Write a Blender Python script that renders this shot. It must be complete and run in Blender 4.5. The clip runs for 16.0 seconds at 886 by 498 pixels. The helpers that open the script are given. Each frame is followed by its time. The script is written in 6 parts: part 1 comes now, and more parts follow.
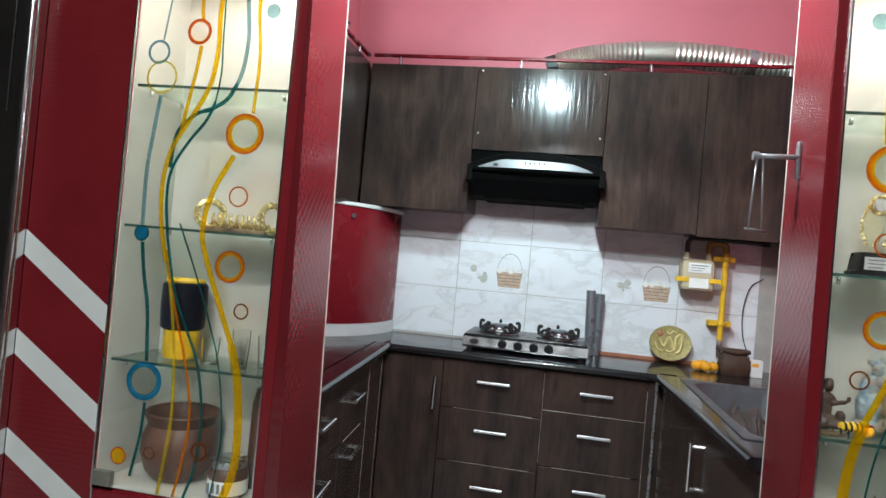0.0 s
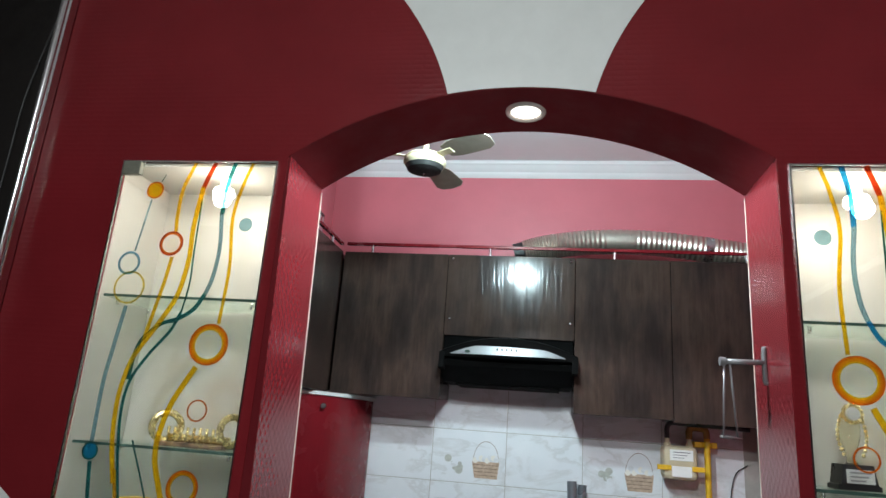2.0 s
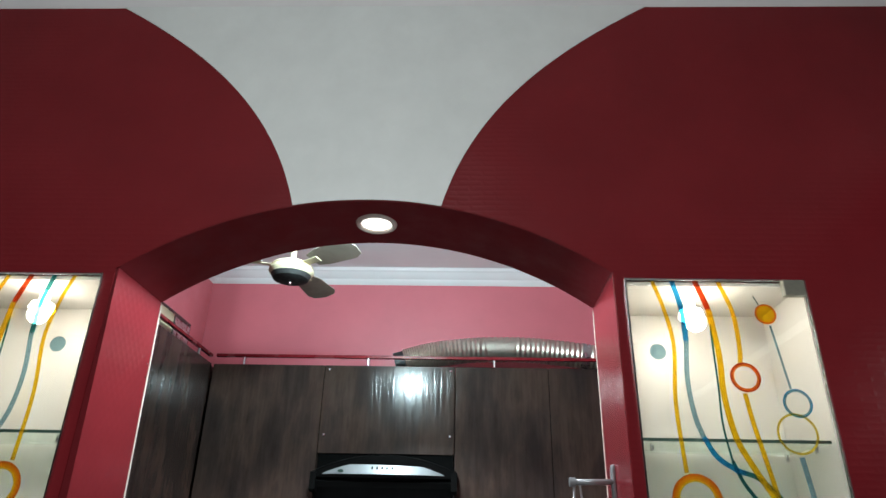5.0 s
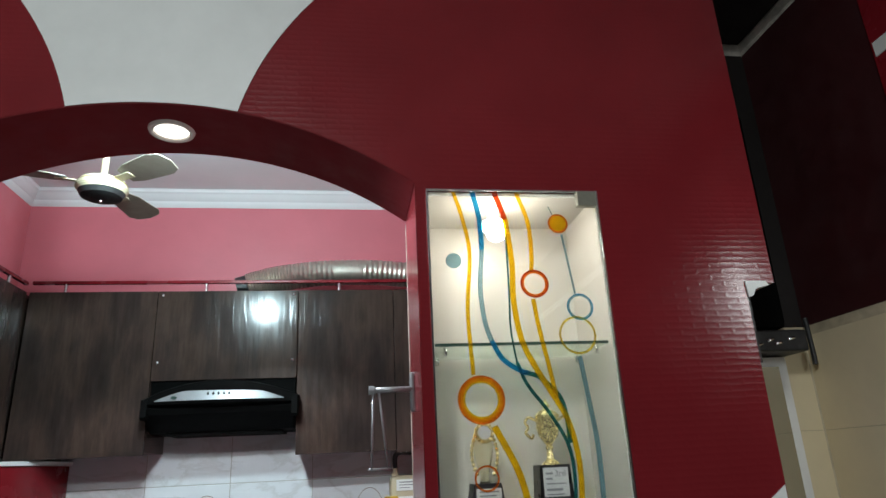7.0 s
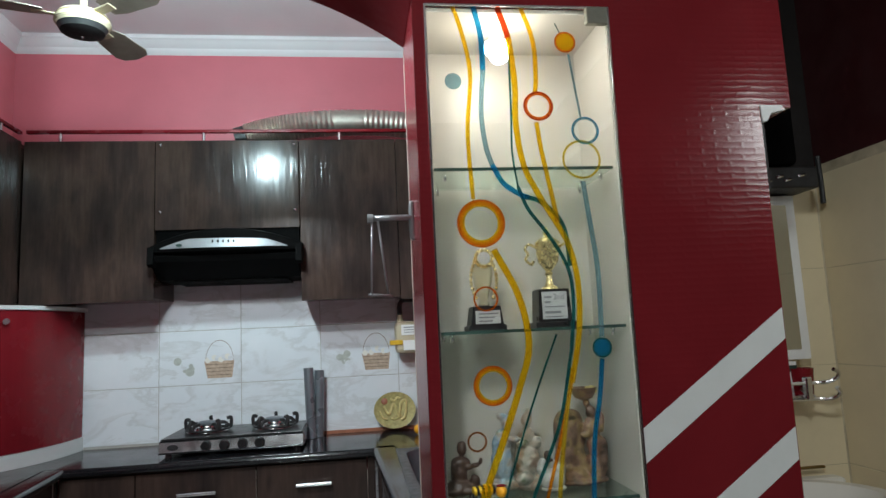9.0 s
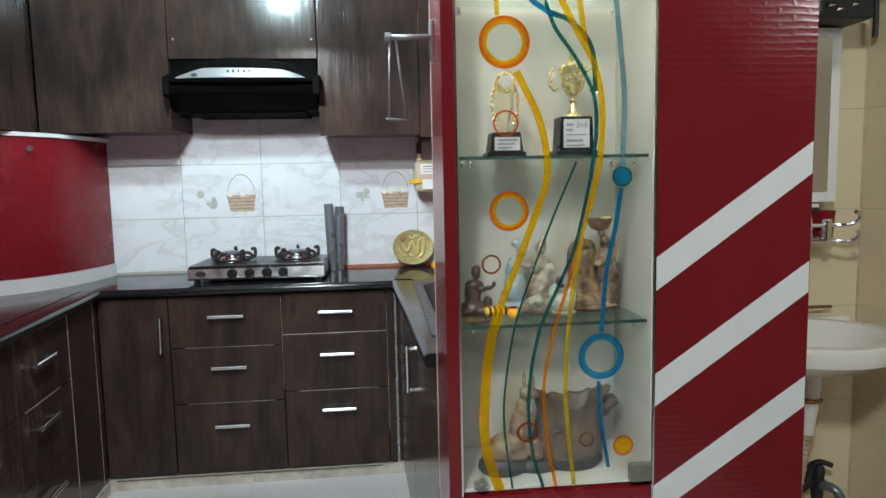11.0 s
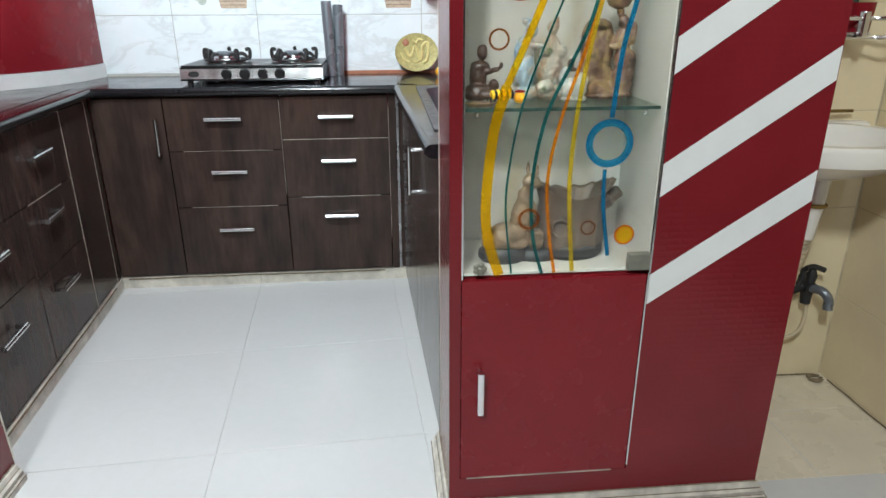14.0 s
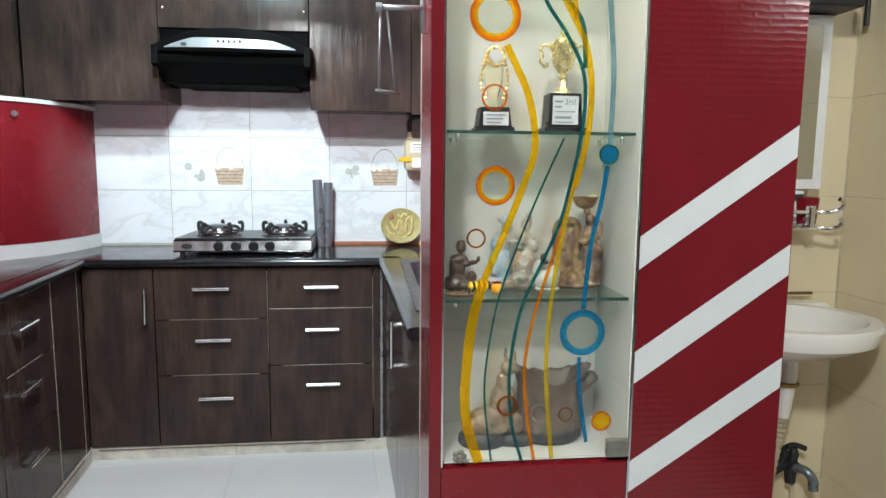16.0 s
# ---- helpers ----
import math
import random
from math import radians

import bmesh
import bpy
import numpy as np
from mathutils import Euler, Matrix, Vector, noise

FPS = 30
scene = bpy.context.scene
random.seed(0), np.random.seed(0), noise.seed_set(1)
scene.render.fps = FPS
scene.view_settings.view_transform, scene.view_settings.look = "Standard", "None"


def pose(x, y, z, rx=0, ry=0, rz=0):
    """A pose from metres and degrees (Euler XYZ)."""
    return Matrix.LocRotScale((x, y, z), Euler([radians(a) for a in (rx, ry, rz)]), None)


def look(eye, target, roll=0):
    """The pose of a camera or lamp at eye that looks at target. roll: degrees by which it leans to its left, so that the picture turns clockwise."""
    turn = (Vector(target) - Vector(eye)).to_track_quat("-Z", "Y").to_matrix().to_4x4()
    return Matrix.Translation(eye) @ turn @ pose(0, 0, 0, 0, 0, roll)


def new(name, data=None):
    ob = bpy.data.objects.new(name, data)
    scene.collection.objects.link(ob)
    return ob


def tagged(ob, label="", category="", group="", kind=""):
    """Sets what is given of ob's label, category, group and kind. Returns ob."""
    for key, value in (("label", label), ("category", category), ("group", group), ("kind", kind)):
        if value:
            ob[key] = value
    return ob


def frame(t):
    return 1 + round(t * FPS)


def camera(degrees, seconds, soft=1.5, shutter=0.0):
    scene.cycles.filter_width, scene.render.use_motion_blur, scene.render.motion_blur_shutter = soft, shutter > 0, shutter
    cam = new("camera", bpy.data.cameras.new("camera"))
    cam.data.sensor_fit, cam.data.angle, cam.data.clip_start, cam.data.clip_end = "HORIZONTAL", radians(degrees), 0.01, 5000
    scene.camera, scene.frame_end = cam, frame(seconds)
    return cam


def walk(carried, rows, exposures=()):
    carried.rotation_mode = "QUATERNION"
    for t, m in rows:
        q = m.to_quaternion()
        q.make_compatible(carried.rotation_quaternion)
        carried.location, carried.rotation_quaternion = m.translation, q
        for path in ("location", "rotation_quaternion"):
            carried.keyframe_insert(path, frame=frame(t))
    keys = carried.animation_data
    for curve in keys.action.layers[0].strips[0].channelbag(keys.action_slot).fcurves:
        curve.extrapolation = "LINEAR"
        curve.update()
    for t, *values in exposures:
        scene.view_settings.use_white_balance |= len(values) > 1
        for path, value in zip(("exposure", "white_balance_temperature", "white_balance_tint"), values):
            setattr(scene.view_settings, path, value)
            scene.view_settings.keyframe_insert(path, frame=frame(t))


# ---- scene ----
cam = camera(68.8, 16.0)
PATH = [
    (0, (0.076, -1.492, 1.31), (-0.297, 0.473, 1.34), 5.1),
    (0.5, (0.06, -1.491, 1.346), (-0.311, 0.464, 1.554), 5.1),
    (1, (0.07, -1.493, 1.375), (-0.265, 0.455, 1.68), 4.6),
    (1.5, (0.077, -1.483, 1.401), (-0.264, 0.435, 1.854), 4.7),
    (2, (0.087, -1.49, 1.419), (-0.241, 0.41, 1.952), 4.2),
    (2.5, (0.091, -1.49, 1.424), (-0.213, 0.404, 1.992), 4.0),
    (3, (0.095, -1.487, 1.442), (-0.18, 0.39, 2.076), 4.1),
    (3.2, (0.103, -1.503, 1.442), (-0.169, 0.366, 2.1), 3.7),
    (5.3, (0.282, -1.418, 1.48), (0.271, 0.394, 2.326), 0.8),
    (5.5, (0.312, -1.413, 1.481), (0.34, 0.415, 2.292), 0.4),
    (6, (0.383, -1.4, 1.474), (0.57, 0.429, 2.261), -1.5),
    (6.5, (0.422, -1.411, 1.461), (0.673, 0.434, 2.191), -2.0),
    (7, (0.443, -1.382, 1.443), (0.735, 0.49, 2.083), -2.8),
    (7.5, (0.452, -1.379, 1.428), (0.755, 0.515, 1.994), -3.0),
    (8, (0.452, -1.353, 1.406), (0.713, 0.574, 1.873), -2.9),
    (8.5, (0.464, -1.339, 1.377), (0.739, 0.61, 1.728), -3.1),
    (9, (0.463, -1.317, 1.354), (0.731, 0.649, 1.61), -2.7),
    (9.2, (0.462, -1.312, 1.344), (0.706, 0.663, 1.547), -2.7),
    (11.3, (0.471, -1.3, 1.283), (0.657, 0.674, 1.021), -1.0),
    (11.5, (0.472, -1.305, 1.269), (0.661, 0.662, 0.962), -0.7),
    (12, (0.474, -1.291, 1.252), (0.66, 0.651, 0.813), -0.6),
    (12.5, (0.472, -1.289, 1.236), (0.632, 0.635, 0.714), -1.0),
    (13, (0.473, -1.278, 1.218), (0.651, 0.597, 0.545), -0.6),
    (13.5, (0.48, -1.272, 1.193), (0.639, 0.568, 0.426), -0.6),
    (14, (0.474, -1.272, 1.196), (0.637, 0.593, 0.491), -0.2),
    (14.5, (0.474, -1.284, 1.211), (0.672, 0.613, 0.611), 0.2),
    (14.8, (0.479, -1.29, 1.226), (0.672, 0.632, 0.705), 0.3),
    (15, (0.475, -1.294, 1.242), (0.689, 0.64, 0.779), 0.2),
    (15.5, (0.477, -1.298, 1.256), (0.714, 0.658, 0.914), 0.1),
    (16, (0.478, -1.306, 1.278), (0.7, 0.666, 1.029), 0.5),
]
EXPOSURES = [(0.0, 0.36), (0.6, 0.1), (1.5, 0.0), (3.0, -0.14), (6.0, -0.12), (8.0, -0.25), (9.0, -0.25), (11.5, 0.58), (12.5, 0.78), (13.5, 0.88), (16.0, 0.91)]
walk(cam, [(t, look(eye, target, roll)) for t, eye, target, roll in PATH], EXPOSURES)

# ---- light ----
world = bpy.data.worlds.new("night")
scene.world = world
world.use_nodes = True
world.node_tree.nodes["Background"].inputs[0].default_value = (0.5, 0.55, 0.6, 1)
world.node_tree.nodes["Background"].inputs[1].default_value = 0.02


def lamp(name, kind, at, power, colour, size=0.05, target=None, size_y=None, spot=None, blend=0.15):
    data = bpy.data.lights.new(name, kind)
    data.energy, data.color = power, colour
    if kind == "AREA":
        data.size = size
        if size_y:
            data.shape, data.size_y = "RECTANGLE", size_y
    else:
        data.shadow_soft_size = size
    if spot:
        data.spot_size, data.spot_blend = radians(spot), blend
    ob = new(name, data)
    ob.matrix_world = look(at, target) if target else pose(*at)
    return ob


COOL, SOFT, WARM = (0.7, 0.95, 1.0), (0.93, 1.0, 1.0), (1.0, 0.93, 0.84)
lamp("kitchen_bulb_light", "SPOT", (-0.1, 0.36, 2.5), 92, COOL, 0.05, (-0.1, 1.36, 2.79), spot=152, blend=0.7)
lamp("hall_tube_light", "AREA", (1.87, -0.69, 1.95), 2.4, SOFT, 0.05, (1.0, -0.2, 1.3), 0.3)
lamp("hall_panel_light", "AREA", (-0.2, -2.4, 2.85), 43, SOFT, 0.25, (-0.08, -0.6, 0.0), 0.25)
lamp("arch_downlight_light", "SPOT", (0.01, 0.125, 2.235), 68, (0.86, 0.945, 1.0), 0.03, (0.01, 0.125, 0), spot=156)
for side in (1, -1):
    lamp("cabinet_spot_light", "POINT", (side * 0.8, 0.06, 1.978), 2.5, WARM, 0.025)

# ---- materials ----


def material(name, colour, rough=0.5, metal=0.0, **more):
    m = bpy.data.materials.new(name)
    m.use_nodes = True
    b = m.node_tree.nodes["Principled BSDF"]
    b.inputs["Base Color"].default_value = (*colour, 1)
    b.inputs["Roughness"].default_value = rough
    b.inputs["Metallic"].default_value = metal
    for key, value in more.items():
        b.inputs[key.replace("_", " ")].default_value = value
    return m


def node(m, kind, **values):
    n = m.node_tree.nodes.new(kind)
    for key, value in values.items():
        n.inputs[key.replace("_", " ")].default_value = value
    return n


def coords(m, scale=(1, 1, 1), turn=(0, 0, 0)):
    geo = m.node_tree.nodes.new("ShaderNodeNewGeometry")
    mp = m.node_tree.nodes.new("ShaderNodeMapping")
    mp.inputs["Scale"].default_value = scale
    mp.inputs["Rotation"].default_value = [radians(a) for a in turn]
    m.node_tree.links.new(geo.outputs["Position"], mp.inputs["Vector"])
    return mp.outputs[0]


def noise_of(m, vector, scale, detail=4, rough=0.6):
    n = node(m, "ShaderNodeTexNoise", Scale=scale, Detail=detail, Roughness=rough)
    m.node_tree.links.new(vector, n.inputs["Vector"])
    return n.outputs["Fac"]


def ramp(m, fac, stops):
    r = m.node_tree.nodes.new("ShaderNodeValToRGB")
    e = r.color_ramp.elements
    while len(e) < len(stops):
        e.new(0.5)
    for el, (p, c) in zip(e, stops):
        el.position, el.color = p, (*c, 1)
    m.node_tree.links.new(fac, r.inputs[0])
    return r.outputs[0]


def mixed(m, a, b, fac, mode="MIX"):
    x = m.node_tree.nodes.new("ShaderNodeMix")
    x.data_type, x.blend_type = "RGBA", mode
    for value, k in ((fac, 0), (a, 6), (b, 7)):
        if isinstance(value, (int, float)):
            x.inputs[k].default_value = value
        elif isinstance(value, tuple):
            x.inputs[k].default_value = (*value, 1)
        else:
            m.node_tree.links.new(value, x.inputs[k])
    return x.outputs[2]


def put(m, out, key):
    m.node_tree.links.new(out, m.node_tree.nodes["Principled BSDF"].inputs[key])


def bump(m, height, strength, distance):
    b = node(m, "ShaderNodeBump", Strength=strength, Distance=distance)
    m.node_tree.links.new(height, b.inputs["Height"])
    put(m, b.outputs[0], "Normal")


def grained(m, base, amount=0.12, scale=6, rough=None, fine=140, relief=0.0006):
    """Two scales of unevenness: broad stains and a fine grain."""
    v = coords(m)
    broad = noise_of(m, v, scale, 5)
    small = noise_of(m, v, fine, 2)
    lo, hi = tuple(c * (1 - amount) for c in base), tuple(min(1, c * (1 + amount)) for c in base)
    put(m, mixed(m, ramp(m, broad, [(0.3, lo), (0.7, hi)]), tuple(c * 0.85 for c in base), 0.12), "Base Color")
    if rough:
        put(m, ramp(m, noise_of(m, v, scale * 2.3, 4), [(0.3, (rough * 0.8,) * 3), (0.75, (min(1, rough * 1.3),) * 3)]), "Roughness")
    bump(m, small, 0.25, relief)
    return m


def laminate():
    """Dark red laminate pressed with rows of short flat ripples."""
    m = material("red_textured_laminate", (0.17, 0.011, 0.016), 0.24, Specular_IOR_Level=0.3)
    w = coords(m)
    wobble = noise_of(m, w, 18, 2)
    lift = node(m, "ShaderNodeVectorMath")
    lift.operation = "MULTIPLY_ADD"
    m.node_tree.links.new(wobble, lift.inputs[0])
    lift.inputs[1].default_value = (0.03, 0.03, 0.008)
    m.node_tree.links.new(w, lift.inputs[2])
    turn = m.node_tree.nodes.new("ShaderNodeMapping")
    turn.inputs["Rotation"].default_value = [radians(-90), radians(45), 0]
    m.node_tree.links.new(lift.outputs[0], turn.inputs["Vector"])
    dash = node(m, "ShaderNodeTexBrick", Scale=1.0, Mortar_Size=0.0055, Mortar_Smooth=1.0, Brick_Width=0.046, Row_Height=0.0145)
    m.node_tree.links.new(turn.outputs[0], dash.inputs["Vector"])
    put(m, ramp(m, noise_of(m, w, 3.0, 5), [(0.3, (0.15, 0.0115, 0.0155)), (0.7, (0.19, 0.0155, 0.0205))]), "Base Color")
    put(m, ramp(m, noise_of(m, w, 9.0, 4), [(0.3, (0.16,) * 3), (0.7, (0.24,) * 3)]), "Roughness")
    bump(m, mixed(m, dash.outputs["Fac"], noise_of(m, coords(m, (1, 1, 2.6)), 22, 2), 0.4), 0.19, 0.0016)
    return m


def dark_wood():
    """Dark brown laminate: warm patches, fine grain, and pressed vertical creases that catch the light."""
    m = material("dark_wood_laminate", (0.05, 0.032, 0.023), 0.22, Specular_IOR_Level=0.22)
    a = noise_of(m, coords(m, (7, 7, 2.4)), 1.3, 4, 0.55)
    b = noise_of(m, coords(m, (60, 60, 5)), 1.0, 5)
    base = ramp(m, a, [(0.3, (0.031, 0.0222, 0.0205)), (0.47, (0.045, 0.0305, 0.0265)), (0.6, (0.066, 0.0425, 0.034)), (0.75, (0.04, 0.0275, 0.0245))])
    put(m, mixed(m, base, ramp(m, b, [(0.32, (0.6, 0.58, 0.56)), (0.66, (1, 1, 1))]), 0.6, "MULTIPLY"), "Base Color")
    line = noise_of(m, coords(m, (46, 46, 2.2)), 1.0, 1, 0.3)
    slant = noise_of(m, coords(m, (40, 40, 6.5), (0, 7, 0)), 1.0, 1, 0.3)
    thin = [(0.455, (0, 0, 0)), (0.5, (1, 1, 1)), (0.545, (0, 0, 0))]
    bump(m, mixed(m, ramp(m, line, thin), ramp(m, slant, thin), 0.5, "LIGHTEN"), 0.16, 0.0009)
    put(m, ramp(m, b, [(0.3, (0.11,) * 3), (0.7, (0.2,) * 3)]), "Roughness")
    return m


def marble_tile():
    """White glazed tile with soft slanting grey-brown veins, shifted from tile to tile."""
    m = material("white_marble_tile", (0.74, 0.77, 0.8), 0.1)
    info = m.node_tree.nodes.new("ShaderNodeObjectInfo")
    shift = node(m, "ShaderNodeVectorMath")
    shift.operation = "MULTIPLY_ADD"
    m.node_tree.links.new(info.outputs["Random"], shift.inputs[0])
    shift.inputs[1].default_value = (7, 3, 5)
    m.node_tree.links.new(coords(m, (2.0, 2.0, 4.6), (0, 38, 0)), shift.inputs[2])
    n = node(m, "ShaderNodeTexNoise", Scale=1.5, Detail=6.0, Roughness=0.6, Distortion=0.5)
    m.node_tree.links.new(shift.outputs[0], n.inputs["Vector"])
    pale = (0.76, 0.79, 0.82)
    vein = ramp(m, n.outputs["Fac"], [(0.45, pale), (0.49, (0.5, 0.5, 0.49)), (0.51, (0.6, 0.6, 0.6)), (0.56, pale)])
    cloud = ramp(m, noise_of(m, coords(m), 3.5, 4), [(0.3, (0.9, 0.91, 0.92)), (0.7, (1, 1, 1))])
    put(m, mixed(m, mixed(m, pale, vein, 0.42), cloud, 1.0, "MULTIPLY"), "Base Color")
    return m


def granite():
    m = material("black_granite", (0.012, 0.012, 0.014), 0.08)
    v = node(m, "ShaderNodeTexVoronoi", Scale=260.0)
    m.node_tree.links.new(coords(m), v.inputs["Vector"])
    put(m, ramp(m, v.outputs["Color"], [(0.6, (0.008, 0.008, 0.01)), (0.97, (0.022, 0.022, 0.025))]), "Base Color")
    put(m, ramp(m, noise_of(m, coords(m), 8, 4), [(0.3, (0.1,) * 3), (0.7, (0.22,) * 3)]), "Roughness")
    return m


def tiles_floor(name, colour, rough, dirt):
    m = material(name, colour, rough)
    v = coords(m)
    a = noise_of(m, v, 2.2, 6)
    b = noise_of(m, v, 30, 3)
    c = mixed(m, ramp(m, a, [(0.25, tuple(x * (1 - dirt) for x in colour)), (0.65, colour)]), ramp(m, b, [(0.3, (0.975,) * 3), (0.7, (1, 1, 1))]), 1.0, "MULTIPLY")
    put(m, c, "Base Color")
    put(m, ramp(m, noise_of(m, v, 7, 4), [(0.3, (rough * 0.7,) * 3), (0.7, (rough * 1.6,) * 3)]), "Roughness")
    return m


def embossed():
    m = material("red_embossed_laminate", (0.15, 0.013, 0.018), 0.2, Specular_IOR_Level=0.6)
    v = node(m, "ShaderNodeTexVoronoi", Scale=52.0, Randomness=0.0)
    m.node_tree.links.new(coords(m, (0.0, 1.0, 0.8), (45, 0, 0)), v.inputs["Vector"])
    put(m, ramp(m, noise_of(m, coords(m), 4, 4), [(0.3, (0.115, 0.011, 0.0145)), (0.7, (0.15, 0.0145, 0.019))]), "Base Color")
    bump(m, v.outputs["Distance"], 0.2, 0.003)
    return m


RED = laminate()
RED_EMBOSS = embossed()
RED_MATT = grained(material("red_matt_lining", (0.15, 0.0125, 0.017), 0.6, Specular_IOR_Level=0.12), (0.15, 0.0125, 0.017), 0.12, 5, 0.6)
RED_PLAIN = grained(material("red_gloss_laminate", (0.2, 0.01, 0.015), 0.25, Specular_IOR_Level=0.32), (0.2, 0.01, 0.016), 0.1, 4, 0.25)
WHITE_LAM = grained(material("white_laminate", (0.72, 0.75, 0.735), 0.4), (0.72, 0.75, 0.735), 0.05, 8, 0.4)
CREAM = grained(material("cream_interior_board", (0.44, 0.42, 0.375), 0.45), (0.44, 0.42, 0.375), 0.05, 5, 0.45)
WOOD = dark_wood()
GRANITE = granite()
MARBLE = marble_tile()
FLOOR_GROUT = grained(material("pale_floor_grout", (0.57, 0.57, 0.56), 0.8), (0.57, 0.57, 0.56), 0.12, 12)
GROUT = grained(material("grey_grout", (0.4, 0.39, 0.36), 0.9), (0.4, 0.39, 0.36), 0.15, 12)
PINK = grained(material("pink_wall_paint", (0.62, 0.155, 0.19), 0.5), (0.62, 0.155, 0.19), 0.06, 3, 0.5)
CEIL = grained(material("white_ceiling_paint", (0.78, 0.77, 0.78), 0.8), (0.78, 0.76, 0.77), 0.04, 3)
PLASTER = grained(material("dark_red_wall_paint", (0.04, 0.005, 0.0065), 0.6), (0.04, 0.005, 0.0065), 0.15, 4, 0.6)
FLOOR = tiles_floor("white_glossy_floor_tile", (0.6, 0.605, 0.6), 0.12, 0.035)
BEIGE_FLOOR = tiles_floor("beige_floor_tile", (0.74, 0.67, 0.53), 0.25, 0.2)
BEIGE = tiles_floor("cream_wall_tile", (0.77, 0.665, 0.45), 0.16, 0.12)
WARM_GROUT = grained(material("cream_grout", (0.5, 0.43, 0.3), 0.9), (0.5, 0.43, 0.3), 0.3, 12)
PLINTH = grained(material("dirty_white_plinth", (0.55, 0.52, 0.45), 0.5), (0.55, 0.52, 0.45), 0.3, 14, 0.5)
TRIM = grained(material("painted_moulding", (0.52, 0.49, 0.43), 0.4), (0.52, 0.49, 0.43), 0.38, 22, 0.4)
CHROME = grained(material("brushed_chrome", (0.75, 0.75, 0.76), 0.18, 1.0), (0.75, 0.75, 0.76), 0.06, 20, 0.18)
STEEL = grained(material("stainless_steel", (0.55, 0.55, 0.56), 0.28, 1.0), (0.55, 0.55, 0.56), 0.12, 14, 0.28)
DUCT = grained(material("aluminium_duct_foil", (0.56, 0.51, 0.44), 0.34, 0.9), (0.56, 0.51, 0.44), 0.15, 30, 0.34)
BLACK = grained(material("black_enamel", (0.01, 0.01, 0.011), 0.3), (0.01, 0.01, 0.011), 0.2, 10, 0.3)
HOOD_BLACK = grained(material("hood_black", (0.004, 0.004, 0.004), 0.4, Specular_IOR_Level=0.01), (0.004, 0.004, 0.004), 0.2, 10, 0.45)
IRON = grained(material("cast_iron", (0.018, 0.018, 0.019), 0.5), (0.018, 0.018, 0.019), 0.3, 40, 0.5)
# near-black base colour: the darkness of unlit spaces put into the paint
VOID = grained(material("unlit_space_black", (0.012, 0.009, 0.008), 0.6), (0.012, 0.009, 0.008), 0.2, 6, 0.6)
YELLOW = grained(material("yellow_pipe_paint", (0.75, 0.45, 0.02), 0.45), (0.75, 0.45, 0.02), 0.2, 25, 0.45)
BRASSY = grained(material("aged_brass_pipe", (0.3, 0.2, 0.06), 0.4, 0.6), (0.3, 0.2, 0.06), 0.3, 25, 0.4)
PALE = grained(material("ivory_plastic", (0.55, 0.47, 0.32), 0.5), (0.55, 0.47, 0.32), 0.08, 10, 0.5)
PLAQUE = grained(material("brushed_silver_plaque", (0.42, 0.42, 0.41), 0.5, 0.2), (0.42, 0.42, 0.41), 0.08, 30, 0.5)
PAPER = grained(material("white_paper_label", (0.8, 0.8, 0.78), 0.7), (0.8, 0.8, 0.78), 0.05, 15)
INK = material("dark_print", (0.16, 0.16, 0.17), 0.7)
GOLD = grained(material("gold_plate", (0.78, 0.64, 0.32), 0.25, 0.75), (0.78, 0.64, 0.32), 0.1, 40, 0.25)
CERAMIC = grained(material("white_ceramic", (0.78, 0.76, 0.7), 0.1), (0.78, 0.76, 0.7), 0.05, 6, 0.12)
CLAY = grained(material("brown_clay", (0.075, 0.03, 0.018), 0.5), (0.075, 0.03, 0.018), 0.35, 14, 0.45, relief=0.002)
FIG_DARK = grained(material("dark_bronze_resin", (0.06, 0.035, 0.025), 0.4), (0.06, 0.035, 0.025), 0.3, 40, 0.4)


def mottled(name, colours, scale, rough):
    m = material(name, colours[0], rough)
    n = noise_of(m, coords(m), scale, 3, 0.55)
    put(m, ramp(m, n, [(0.3 + 0.4 * i / (len(colours) - 1), c) for i, c in enumerate(colours)]), "Base Color")
    bump(m, noise_of(m, coords(m), scale * 4, 3), 0.5, 0.002)
    return m


FIG_WHITE = mottled("painted_white_resin_mix", [(0.1, 0.13, 0.07), (0.27, 0.26, 0.22), (0.32, 0.27, 0.22), (0.26, 0.18, 0.13), (0.18, 0.08, 0.055)], 30, 0.4)
FIG_BLUE = mottled("painted_blue_resin_mix", [(0.1, 0.18, 0.25), (0.22, 0.29, 0.33), (0.29, 0.27, 0.24), (0.22, 0.15, 0.1)], 34, 0.4)
FIG_WOOD = mottled("carved_brown_resin_mix", [(0.038, 0.026, 0.017), (0.120, 0.071, 0.046), (0.165, 0.098, 0.068), (0.225, 0.150, 0.068), (0.068, 0.053, 0.030)], 30, 0.5)
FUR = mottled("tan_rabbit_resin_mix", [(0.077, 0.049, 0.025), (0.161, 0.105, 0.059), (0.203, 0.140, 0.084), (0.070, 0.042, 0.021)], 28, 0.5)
GREY_GLAZE = grained(material("grey_white_glaze", (0.34, 0.335, 0.31), 0.3), (0.34, 0.335, 0.31), 0.2, 30, 0.3)
ROCK = mottled("stoneware_mix", [(0.036, 0.025, 0.018), (0.086, 0.061, 0.043), (0.108, 0.079, 0.058), (0.050, 0.036, 0.025)], 12, 0.5)
SINK = grained(material("satin_sink_steel", (0.15, 0.165, 0.18), 0.35, 0.6), (0.15, 0.165, 0.18), 0.15, 18, 0.42)
